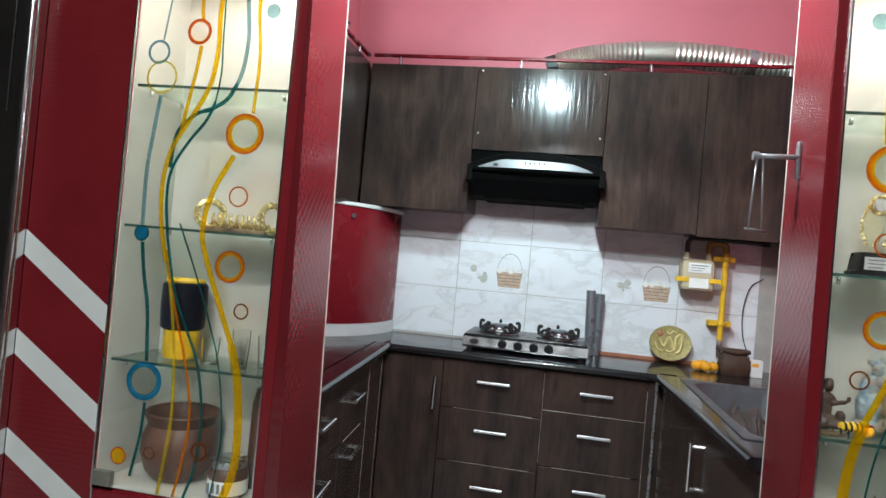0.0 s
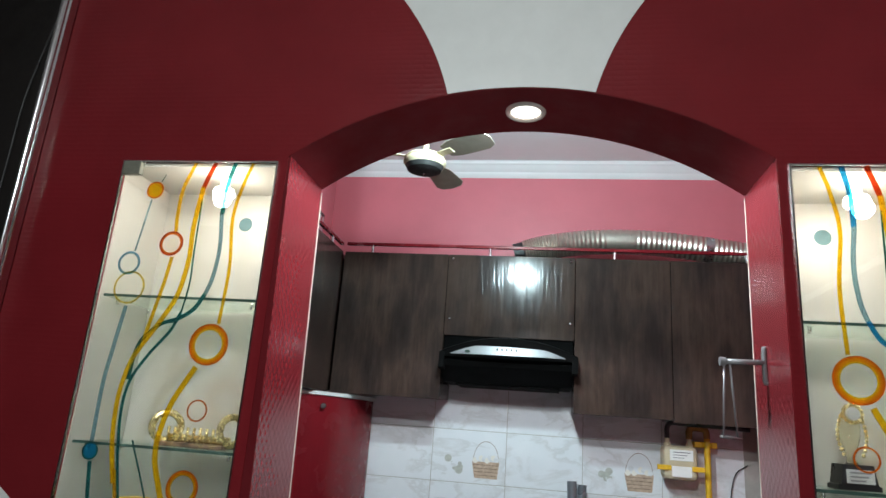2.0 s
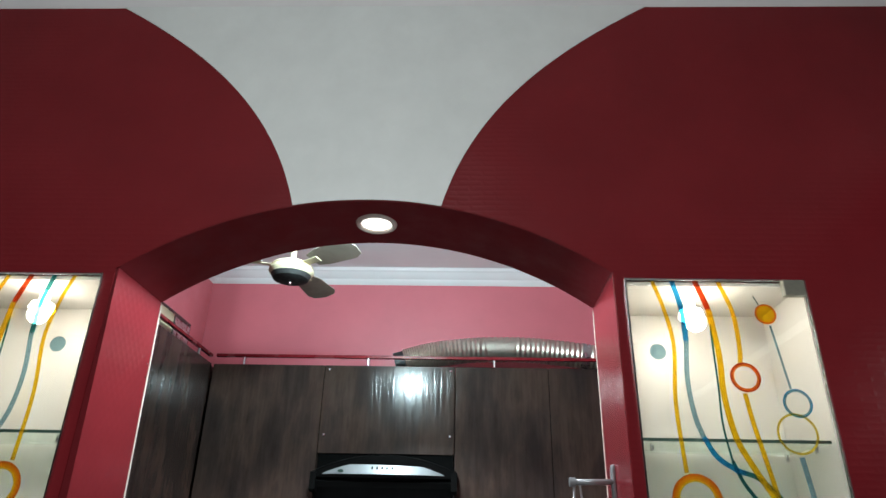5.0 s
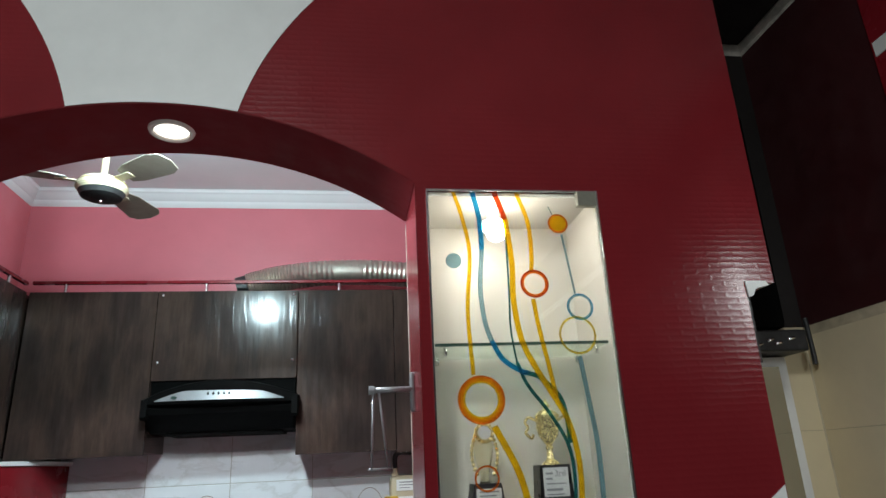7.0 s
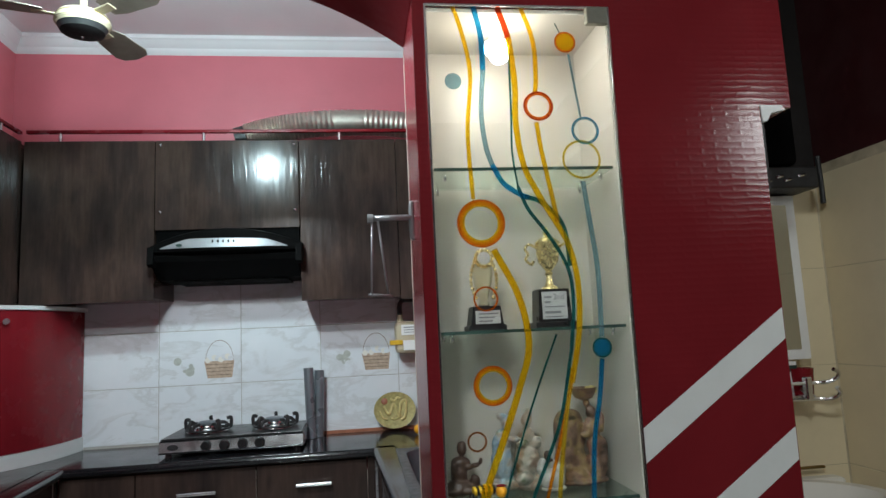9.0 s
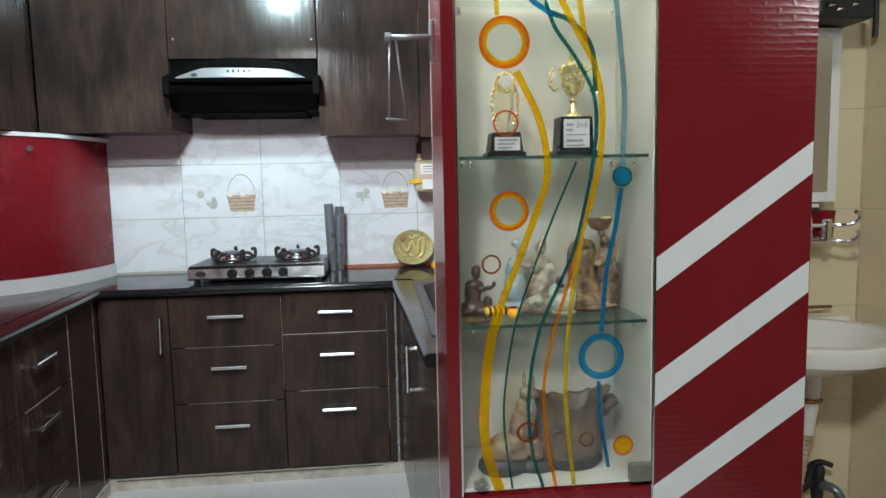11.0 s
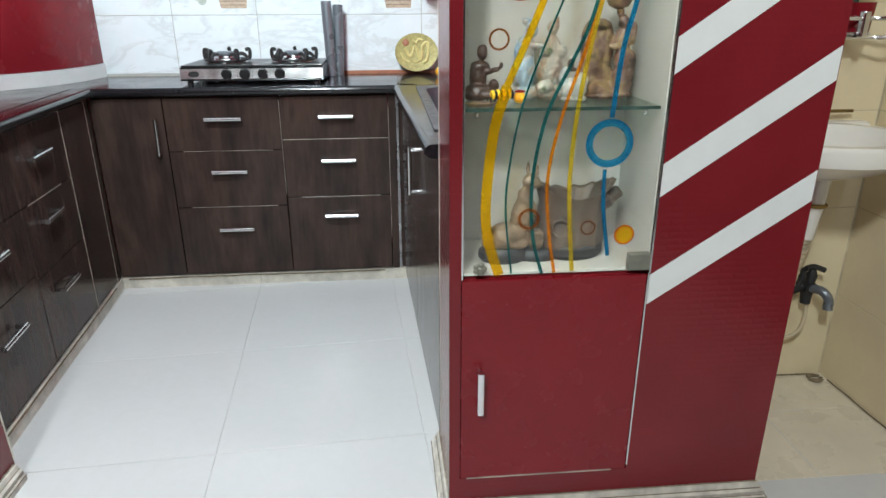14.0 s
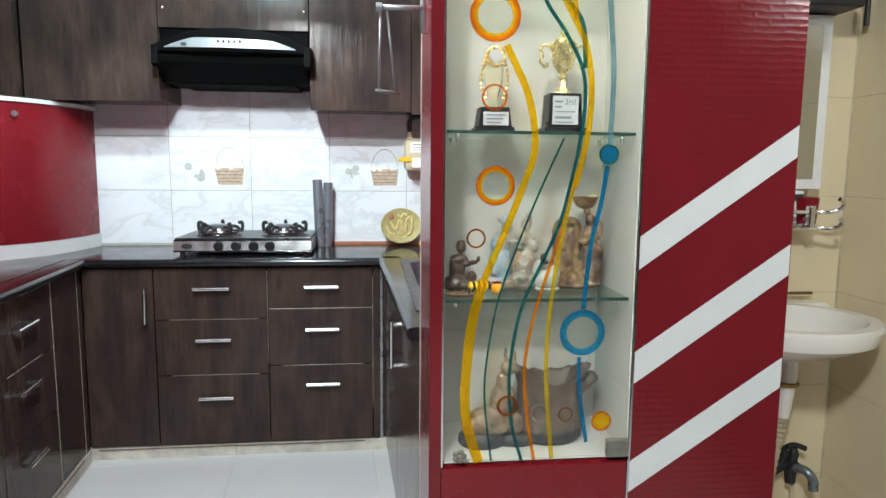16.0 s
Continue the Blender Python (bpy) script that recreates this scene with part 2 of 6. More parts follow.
SATIN = grained(material("satin_light_grey_metal", (0.26, 0.27, 0.28), 0.3, 0.55), (0.26, 0.27, 0.28), 0.06, 18, 0.35)
CLAMP = grained(material("dull_olive_grey_metal", (0.2, 0.2, 0.16), 0.5, 0.3), (0.2, 0.2, 0.16), 0.15, 40, 0.5)
RELIEF = grained(material("worn_gold_paint", (0.62, 0.52, 0.22), 0.4, 0.3), (0.62, 0.52, 0.22), 0.2, 60, 0.4)
BLADE = grained(material("dull_beige_blade", (0.3, 0.26, 0.21), 0.45), (0.3, 0.26, 0.21), 0.15, 12, 0.45)
WORN = grained(material("worn_pale_edge", (0.4, 0.36, 0.3), 0.5), (0.4, 0.36, 0.3), 0.4, 9, 0.5)
HOB_STEEL = material("polished_hob_steel", (0.55, 0.56, 0.57), 0.2, 1.0)
put(HOB_STEEL, ramp(HOB_STEEL, noise_of(HOB_STEEL, coords(HOB_STEEL), 9, 4), [(0.3, (0.14,) * 3), (0.7, (0.28,) * 3)]), "Roughness")
TUBE_STEEL = material("polished_flask_steel", (0.2, 0.225, 0.25), 0.3, 0.55)
put(TUBE_STEEL, ramp(TUBE_STEEL, noise_of(TUBE_STEEL, coords(TUBE_STEEL), 5, 3), [(0.3, (0.24,) * 3), (0.7, (0.38,) * 3)]), "Roughness")
GRIME_GROOVE = grained(material("dark_grime_and_groove", (0.17, 0.13, 0.08), 0.9), (0.17, 0.13, 0.08), 0.6, 40)
ORANGE_FRUIT = grained(material("orange_peel", (0.9, 0.42, 0.02), 0.4), (0.9, 0.42, 0.02), 0.08, 60, 0.4, fine=400)
BROWN_CLOTH = grained(material("dark_brown_leather", (0.06, 0.028, 0.016), 0.6), (0.06, 0.028, 0.016), 0.4, 25, 0.6, relief=0.003)
DISH_CLOTH = grained(material("grey_brown_cloth", (0.075, 0.055, 0.05), 0.9), (0.075, 0.055, 0.05), 0.4, 22, 0.9, relief=0.003)
COPPER_EDGE = grained(material("brown_tile_skirt", (0.35, 0.13, 0.07), 0.4), (0.35, 0.13, 0.07), 0.2, 20, 0.4)


def glass(name, colour, rough=0.0, clear=0.0):
    m = material(name, colour, rough, 0.0, Transmission_Weight=1.0, IOR=1.45)
    if clear:
        t = node(m, "ShaderNodeBsdfTransparent", Color=(*[c ** 0.5 for c in colour], 1))
        x = node(m, "ShaderNodeMixShader", Fac=clear)
        m.node_tree.links.new(m.node_tree.nodes["Principled BSDF"].outputs[0], x.inputs[1])
        m.node_tree.links.new(t.outputs[0], x.inputs[2])
        m.node_tree.links.new(x.outputs[0], m.node_tree.nodes["Material Output"].inputs[0])
    return m


GLASS = glass("clear_glass", (0.96, 0.98, 0.97), 0.0)
SHELF_GLASS = glass("green_edged_glass", (0.8, 0.92, 0.87), 0.0, 0.55)
CRYSTAL = glass("pale_crystal", (0.95, 0.93, 0.75), 0.08)


def emitting(name, colour, strength):
    return material(name, colour, 0.5, 0.0, Emission_Color=(*colour, 1), Emission_Strength=strength)


EDGE_GREEN = grained(material("dark_green_glass_edge", (0.03, 0.06, 0.05), 0.2), (0.03, 0.06, 0.05), 0.3, 30, 0.2)
LAMP_ON = emitting("lit_diffuser", (1.0, 0.96, 0.88), 14.0)
DISC_ON = emitting("lit_downlight_lens", (1.0, 0.95, 0.86), 2.6)
TUBE_ON = emitting("lit_tube", (0.93, 0.97, 1.0), 8.0)


def paint(name, colour):
    """Glass paint: part of the light passes through it."""
    m = grained(material(name, colour, 0.25), colour, 0.14, 22, 0.25)
    t = node(m, "ShaderNodeBsdfTransparent", Color=(*[min(1.0, c ** 0.5) for c in colour], 1))
    x = node(m, "ShaderNodeMixShader")
    m.node_tree.links.new(ramp(m, noise_of(m, coords(m), 14, 3), [(0.3, (0.68,) * 3), (0.7, (0.86,) * 3)]), x.inputs[0])
    m.node_tree.links.new(m.node_tree.nodes["Principled BSDF"].outputs[0], x.inputs[1])
    m.node_tree.links.new(t.outputs[0], x.inputs[2])
    m.node_tree.links.new(x.outputs[0], m.node_tree.nodes["Material Output"].inputs[0])
    return m


P_YEL, P_ORA, P_RED = paint("yellow_glass_paint", (0.93, 0.58, 0.012)), paint("orange_glass_paint", (0.85, 0.2, 0.01)), paint("red_glass_paint", (0.6, 0.06, 0.01))
P_BLUE, P_TEAL, P_PALE = paint("blue_glass_paint", (0.02, 0.31, 0.56)), paint("teal_glass_paint", (0.03, 0.23, 0.22)), paint("pale_blue_glass_paint", (0.3, 0.5, 0.55))
P_AMBER, P_SKY = paint("amber_glass_paint", (0.92, 0.34, 0.01)), paint("sky_blue_glass_paint", (0.06, 0.42, 0.62))
P_LEMON, P_BROWN = paint("lemon_glass_paint", (0.8, 0.62, 0.05)), paint("brown_glass_paint", (0.42, 0.14, 0.03))

# ---- shapes ----


def box(bm, a, b, bev=0.0):
    lo, hi = [min(p, q) for p, q in zip(a, b)], [max(p, q) for p, q in zip(a, b)]
    made = bmesh.ops.create_cube(bm, size=1.0)["verts"]
    for v in made:
        v.co = Vector([l + (c + 0.5) * (h - l) for l, h, c in zip(lo, hi, v.co)])
    if bev:
        edges = {e for v in made for e in v.link_edges}
        bmesh.ops.bevel(bm, geom=list(edges), offset=bev, segments=2, profile=0.5, affect="EDGES")
    return bm


def rings(bm, loops, close=True, caps=True):
    """Skin loops of points, each a list of the same length."""
    rows = [[bm.verts.new(p) for p in loop] for loop in loops]
    n = len(rows[0])
    for a, b in zip(rows, rows[1:]):
        for i in range(n if close else n - 1):
            j = (i + 1) % n
            f = bm.faces.new((a[i], a[j], b[j], b[i]))
            f.smooth = True
    if caps and close:
        bm.faces.new(rows[0][::-1])
        bm.faces.new(rows[-1])
    return bm


def lathe(bm, profile, at=(0, 0, 0), seg=24, squash=1.0):
    c = Vector(at)
    rings(bm, [[c + Vector((r * math.cos(2 * math.pi * i / seg), squash * r * math.sin(2 * math.pi * i / seg), z)) for i in range(seg)] for r, z in profile])
    return bm


def smooth_path(points, steps=6):
    p = [Vector(q) for q in points]
    p = [2 * p[0] - p[1]] + p + [2 * p[-1] - p[-2]]
    out = []
    for i in range(1, len(p) - 2):
        for k in range(steps):
            t = k / steps
            out.append(0.5 * (2 * p[i] + (p[i + 1] - p[i - 1]) * t + (2 * p[i - 1] - 5 * p[i] + 4 * p[i + 1] - p[i + 2]) * t * t + (3 * p[i] - p[i - 1] - 3 * p[i + 1] + p[i + 2]) * t ** 3))
    return out + [p[-2]]


def tube(bm, points, r, seg=10, smooth=True, ripple=0.0):
    pts = smooth_path(points) if smooth and len(points) > 2 else [Vector(q) for q in points]
    loops, side = [], None
    for i, p in enumerate(pts):
        d = (pts[min(i + 1, len(pts) - 1)] - pts[max(i - 1, 0)]).normalized()
        if side is None:
            side = d.orthogonal().normalized()
        side = (side - d * side.dot(d)).normalized()
        up = d.cross(side)
        rr = (r[i * (len(r) - 1) // max(1, len(pts) - 1)] if isinstance(r, (list, tuple)) else r) + (ripple if i % 2 else 0)
        loops.append([p + side * rr * math.cos(2 * math.pi * k / seg) + up * rr * math.sin(2 * math.pi * k / seg) for k in range(seg)])
    return rings(bm, loops)


def ball(bm, at, r, squash=(1, 1, 1), seg=14):
    made = bmesh.ops.create_uvsphere(bm, u_segments=seg, v_segments=max(6, seg // 2 + 1), radius=1)["verts"]
    for v in made:
        v.co = Vector(at) + Vector([c * r * s for c, s in zip(v.co, squash)])
        for f in v.link_faces:
            f.smooth = True
    return bm


def torus(bm, at, R, r, axis="y", seg=36, thin=8, flat=1.0):
    """A ring; flat squashes it along its axis."""
    rows = []
    for i in range(seg):
        a = 2 * math.pi * i / seg
        row = []
        for k in range(thin):
            b = 2 * math.pi * k / thin
            rad, h = R + r * math.cos(b), r * flat * math.sin(b)
            u, v = rad * math.cos(a), rad * math.sin(a)
            row.append(Vector(at) + Vector({"y": (u, h, v), "z": (u, v, h), "x": (h, u, v)}[axis]))
        rows.append(row)
    rows.append(rows[0])
    rings(bm, rows, caps=False)
    bmesh.ops.remove_doubles(bm, verts=bm.verts, dist=1e-6)
    return bm


def prism(bm, outline, axis, a, b):
    """Extrude a 2D outline along an axis from a to b."""
    def at(p, h):
        return {"x": (h, p[0], p[1]), "y": (p[0], h, p[1]), "z": (p[0], p[1], h)}[axis]
    lo, hi = [bm.verts.new(at(p, a)) for p in outline], [bm.verts.new(at(p, b)) for p in outline]
    bm.faces.new(lo), bm.faces.new(hi)
    for i in range(len(outline)):
        j = (i + 1) % len(outline)
        bm.faces.new((lo[i], lo[j], hi[j], hi[i]))
    return bm


def part(name, bm, mat, parent=None, label=""):
    """Link a bmesh as one mesh object, under a thing or a part."""
    bmesh.ops.recalc_face_normals(bm, faces=bm.faces)
    me = bpy.data.meshes.new(name)
    rounded = [f.smooth for f in bm.faces]
    bm.to_mesh(me)
    bm.free()
    me.materials.append(mat)
    me.set_sharp_from_angle(angle=radians(38))
    me.polygons.foreach_set("use_smooth", rounded)
    ob = new(name, me)
    if parent:
        ob.parent = parent
        p = parent
        while p:
            ob.location -= p.location
            p = p.parent
    if label:
        tagged(ob, label)
    return ob


def thing(name, at, label, category, group="", kind=""):
    ob = new(name)
    ob.empty_display_size = 0.05
    ob.location = at
    return tagged(ob, label, category, group, kind)


def block(name, a, b, mat, parent=None, label="", bev=0.002):
    return part(name, box(bmesh.new(), a, b, bev), mat, parent, label)


def structure(name, bm, mat, label, category):
    return tagged(part(name, bm, mat), label, category, kind="structure")


# ---- partition with the arch ----
HALF, WALL_T, CEILING = 0.6, 0.25, 3.0
ARCH_R, ARCH_Z = 1.029, 1.243


def arch(x):
    return ARCH_Z + math.sqrt(ARCH_R ** 2 - x * x)


bm = bmesh.new()
for s in (-1, 1):
    edge = 1.388 if s > 0 else 1.338
    top_edge = 1.465 if s > 0 else 1.338
    box(bm, (s * HALF, 0, 0), (s * 0.624, WALL_T, 2.06))
    far = 1.04 if s > 0 else 1.066
    box(bm, (s * far, 0, 0), (s * edge, WALL_T, 1.83))
    box(bm, (s * far, 0, 1.83), (s * top_edge, WALL_T, 2.06))
    box(bm, (s * 0.624, 0, 0), (s * far, WALL_T, 0.115))
    box(bm, (s * 0.624, 0.012, 0.115), (s * far, WALL_T, 0.647))
    box(bm, (s * 0.624, 0.235, 0.647), (s * far, WALL_T, 2.06))
    box(bm, (s * HALF, 0, 2.06), (s * top_edge, WALL_T, CEILING))
n = 40
xs = [-HALF + 2 * HALF * i / n for i in range(n + 1)]
rings(bm, [[(x, 0, arch(x)), (x, 0, CEILING), (x, WALL_T, CEILING), (x, WALL_T, arch(x))] for x in xs])
partition = structure("wall_partition", bm, RED, "dark red textured laminate partition wall with an arched opening", "wall")

# embossed facing on the two jambs; the one towards the corner unit leans into the opening
LEAN = [(-0.5998, 0.0), (-0.549, 0.0), (-0.594, arch(0.594) - 0.002), (-0.5998, arch(0.5998) - 0.002)]
structure("wall_jamb_facing", prism(bmesh.new(), LEAN, "y", 0.002, WALL_T - 0.002), RED_EMBOSS, "dark red laminate jamb with an embossed diamond pattern", "jamb")
structure("wall_jamb_facing", box(bmesh.new(), (0.5985, 0.002, 0.0), (0.5998, WALL_T - 0.002, arch(0.6) - 0.002)), RED_EMBOSS, "dark red laminate jamb with an embossed diamond pattern", "jamb")

# unseen pale plaster added on the partition's kitchen face to cut red bounce
bm = bmesh.new()
for x0, x1 in ((-1.2, -0.602), (0.603, 1.13)):
    box(bm, (x0, WALL_T + 0.0005, 0), (x1, WALL_T + 0.008, 2.931))
rings(bm, [[(x, WALL_T + 0.0005, arch(x) + 0.004), (x, WALL_T + 0.0005, 2.931), (x, WALL_T + 0.008, 2.931), (x, WALL_T + 0.008, arch(x) + 0.004)] for x in [-0.601 + 1.202 * i / 30 for i in range(31)]])
structure("wall_bounce_face", bm, CEIL, "unseen off-white face added behind the partition for paler bounce", "wall")

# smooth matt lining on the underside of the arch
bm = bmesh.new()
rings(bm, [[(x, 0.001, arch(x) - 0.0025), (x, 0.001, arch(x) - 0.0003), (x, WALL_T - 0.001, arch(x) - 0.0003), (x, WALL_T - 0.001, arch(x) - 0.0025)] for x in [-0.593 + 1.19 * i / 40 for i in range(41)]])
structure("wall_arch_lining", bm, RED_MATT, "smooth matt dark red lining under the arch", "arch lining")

# white keystone between two curves over the arch
bm = bmesh.new()
rows = []
for k in range(25):
    f = k / 24
    z = 2.246 + (2.925 - 2.246) * f
    w = 1.157 - math.sqrt(1.0 - (z - 2.0) ** 2)
    rows.append([bm.verts.new((w * u, -0.003, z + (1 - f) * (arch(w * u) - 2.246))) for u in [i / 10 - 1 for i in range(21)]])
for a, b in zip(rows, rows[1:]):
    for i in range(20):
        bm.faces.new((a[i], a[i + 1], b[i + 1], b[i]))
thick = bmesh.ops.extrude_face_region(bm, geom=list(bm.faces))["geom"]
for v in thick:
    if isinstance(v, bmesh.types.BMVert):
        v.co.y += 0.002
part("keystone_panel", bm, WHITE_LAM, partition, "pale grey white laminate panel with curved sides")

# white diagonal stripes on the outer panels
for s, edge in ((1, 1.385), (-1, 1.338)):
    stripes = ((1.374, 0.238), (1.119, 0.234), (0.865, 0.228)) if s > 0 else ((1.29, 0.184), (1.025, 0.176), (0.76, 0.168))
    for z, fall in stripes:
        inner = 1.043 if s > 0 else 1.068
        part("stripe", prism(bmesh.new(), [(s * inner, z - fall), (s * edge, z), (s * edge, z - 0.067), (s * inner, z - fall - 0.07)], "y", -0.0025, 0.002), WHITE_LAM, partition, "white diagonal laminate stripe")

# mouldings at the foot of the partition


def moulding(points, name="baseboard"):
    """A stepped moulding swept along the floor; the profile leans away to the right of the way."""
    prof = [(0.0, 0.0005), (0.026, 0.0005), (0.026, 0.016), (0.019, 0.02), (0.021, 0.033), (0.012, 0.038), (0.008, 0.05), (0.0, 0.052)]
    bm = bmesh.new()
    pts = [Vector((*p, 0)) for p in points]
    loops, grooves = [], [[], [], [], []]
    for i, p in enumerate(pts):
        d0 = (p - pts[i - 1]).normalized() if i else (pts[1] - p).normalized()
        d1 = (pts[i + 1] - p).normalized() if i + 1 < len(pts) else d0
        n0, n1 = Vector((d0.y, -d0.x, 0)), Vector((d1.y, -d1.x, 0))
        m = (n0 + n1).normalized()
        m *= 1 / max(0.4, m.dot(n0))
        loops.append([p + m * a + Vector((0, 0, z)) for a, z in prof])
        for k, (a, z) in enumerate(((0.0262, 0.0175), (0.0185, 0.0205), (0.0125, 0.0375), (0.003, 0.0525))):
            grooves[k].append(p + m * a + Vector((0, 0, z)))
    rings(bm, loops)
    board = structure(name, bm, TRIM, "scuffed off-white stepped moulding along the wall foot", "baseboard")
    # thin dark brown lines laid along the grooves
    for line in grooves:
        part("groove", tube(bmesh.new(), line, 0.0014, 6, False), GRIME_GROOVE, board, "dark line in the groove")
    return board


moulding([(HALF, WALL_T + 0.03), (HALF, 0.0), (1.385, 0.0), (1.385, 0.06)])
moulding([(-1.338, 0.0), (-0.549, 0.0), (-0.549, WALL_T - 0.01)])

block("edge_strip", (HALF - 0.0025, WALL_T - 0.003, 0.06), (HALF + 0.0025, WALL_T + 0.0015, 2.07), PLINTH, partition, "thin pale edge strip on the jamb", 0)
part("edge_strip", prism(bmesh.new(), [(-0.5535, 0.06), (-0.5485, 0.06), (-0.592, 2.07), (-0.597, 2.07)], "y", WALL_T - 0.003, WALL_T + 0.0015), PLINTH, partition, "thin pale edge strip on the jamb")
part("edge_chip", prism(bmesh.new(), [(1.387, 1.834), (1.44, 1.834), (1.448, 1.824), (1.412, 1.816), (1.402, 1.798), (1.39, 1.795)], "y", -0.004, 0.02), WHITE_LAM, partition, "broken pale board edge")
# near-black strip paints the shadow in the gap under the chip
block("edge_shadow_gap", (1.3885, 0.002, 1.64), (1.395, 0.24, 1.794), VOID, partition, "near-black strip for the shadow gap at the board edge", 0)

# ---- setting ----
K_BACK, K_LEFT, K_RIGHT, K_CEIL = 2.025, -1.2, 1.13, 2.932


def slab(name, a, b, mat, label, category):
    return structure(name, box(bmesh.new(), a, b), mat, label, category)


slab("wall_kitchen_back", (K_LEFT - 0.1, K_BACK, 0), (K_RIGHT + 0.1, K_BACK + 0.1, K_CEIL), PINK, "pink painted kitchen wall above the cabinets", "wall")
slab("wall_kitchen_side_a", (K_LEFT - 0.1, WALL_T, 0), (K_LEFT, K_BACK, K_CEIL), PINK, "pink painted kitchen side wall", "wall")
slab("wall_kitchen_side_b", (K_RIGHT, WALL_T, 0), (K_RIGHT + 0.1, K_BACK, K_CEIL), PINK, "pink painted kitchen side wall", "wall")
slab("ceiling_kitchen", (K_LEFT - 0.1, WALL_T, K_CEIL), (K_RIGHT + 0.1, K_BACK + 0.1, K_CEIL + 0.1), CEIL, "white painted kitchen ceiling", "ceiling")
slab("ceiling_hall", (-3.0, -3.6, CEILING), (2.1, WALL_T, CEILING + 0.1), CEIL, "white painted hall ceiling", "ceiling")
# unseen rear wall; its dark red keeps reflections in the glass low
slab("wall_hall_rear", (-3.1, -3.7, 0), (2.1, -3.6, CEILING), PLASTER, "unseen rear hall wall, dark red for dim glass reflections", "wall")
# near-black colour stands for the missing light at the hall end
slab("wall_hall_left", (-3.1, -3.6, 0), (-3.0, 0.4, CEILING), VOID, "hall end wall, coloured near-black for the unlit room", "wall")
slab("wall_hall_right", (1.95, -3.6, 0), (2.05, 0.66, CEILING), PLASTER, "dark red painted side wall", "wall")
# alcove back and doorway: shade of the recesses is in the wall colour
slab("wall_alcove_back", (1.2, 0.56, 0), (1.95, 0.66, CEILING), VOID, "alcove back wall, coloured near-black for the dark recess", "wall")
slab("wall_dark_corner", (-3.0, 0.3, 0), (-1.3, 0.4, CEILING), VOID, "doorway wall, coloured near-black for the unlit room beyond", "wall")
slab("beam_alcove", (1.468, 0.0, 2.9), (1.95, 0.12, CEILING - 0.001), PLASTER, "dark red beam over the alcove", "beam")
# ceiling coloured near-black in place of shade
slab("ceiling_alcove", (1.468, 0.12, 2.931), (1.95, 0.56, 2.99), VOID, "alcove ceiling, coloured near-black for lack of light", "ceiling")


def cornice(name, pts, z, drop, out, mat=None):
    """Crown moulding along a horizontal line, its profile to the right of the way."""
    prof = [(0, z), (out, z), (out, z - drop * 0.2), (out * 0.75, z - drop * 0.3), (out * 0.55, z - drop * 0.55), (out * 0.3, z - drop * 0.65), (out * 0.25, z - drop * 0.85), (0, z - drop)]
    bm = bmesh.new()
    v = [Vector((*p, 0)) for p in pts]
    loops = []
    for i, p in enumerate(v):
        d0 = (p - v[i - 1]).normalized() if i else (v[1] - p).normalized()
        d1 = (v[i + 1] - p).normalized() if i + 1 < len(v) else d0
        n0, n1 = Vector((d0.y, -d0.x, 0)), Vector((d1.y, -d1.x, 0))
        m = (n0 + n1).normalized()
        m *= 1 / max(0.4, m.dot(n0))
        loops.append([p + m * a + Vector((0, 0, h)) for a, h in prof])
    rings(bm, loops)
    return structure(name, bm, mat or CEIL, "white plaster cornice under the ceiling", "cornice")


cornice("trim_kitchen_cornice", [(K_LEFT, WALL_T), (K_LEFT, K_BACK), (K_RIGHT, K_BACK), (K_RIGHT, WALL_T)], K_CEIL, 0.09, 0.05)
cornice("trim_hall_cornice", [(-3.0, 0.0), (1.93, 0.0), (1.93, -3.5)], CEILING, 0.08, 0.04)

cornice("trim_alcove_cornice", [(1.468, 0.56), (1.95, 0.56), (1.95, 0.12)], 2.93, 0.035, 0.022, TRIM)

# brighter panel and white band on the side wall, nearer than the partition
slab("wall_side_panel", (1.93, -3.5, 1.84), (1.952, 0.0, 2.9), RED_PLAIN, "dark red laminate panel on the side wall", "wall panel")
slab("trim_side_band", (1.926, -3.5, 2.49), (1.932, -0.01, 2.535), WHITE_LAM, "white laminate band across the red wall panel", "trim")

# aluminium channel at the free edge of the partition
bm = bmesh.new()
box(bm, (-1.368, -0.03, 0), (-1.34, 0.25, 2.92), 0.004)
tube(bm, [(-1.354, -0.034, 0.0), (-1.354, -0.034, 2.92)], 0.011, 10)
structure("trim_edge_channel", bm, CHROME, "aluminium edge channel standing at the partition end", "trim")
cable = thing("cable", (-1.4, 0.0, 1.6), "thin black cable hanging beside the metal channel", "cable")
part("cable_run", tube(bmesh.new(), [(-1.37, -0.03, 2.5), (-1.392, -0.045, 2.25), (-1.4, -0.04, 2.05), (-1.41, -0.03, 1.6)], 0.003, 6), BLACK, cable)

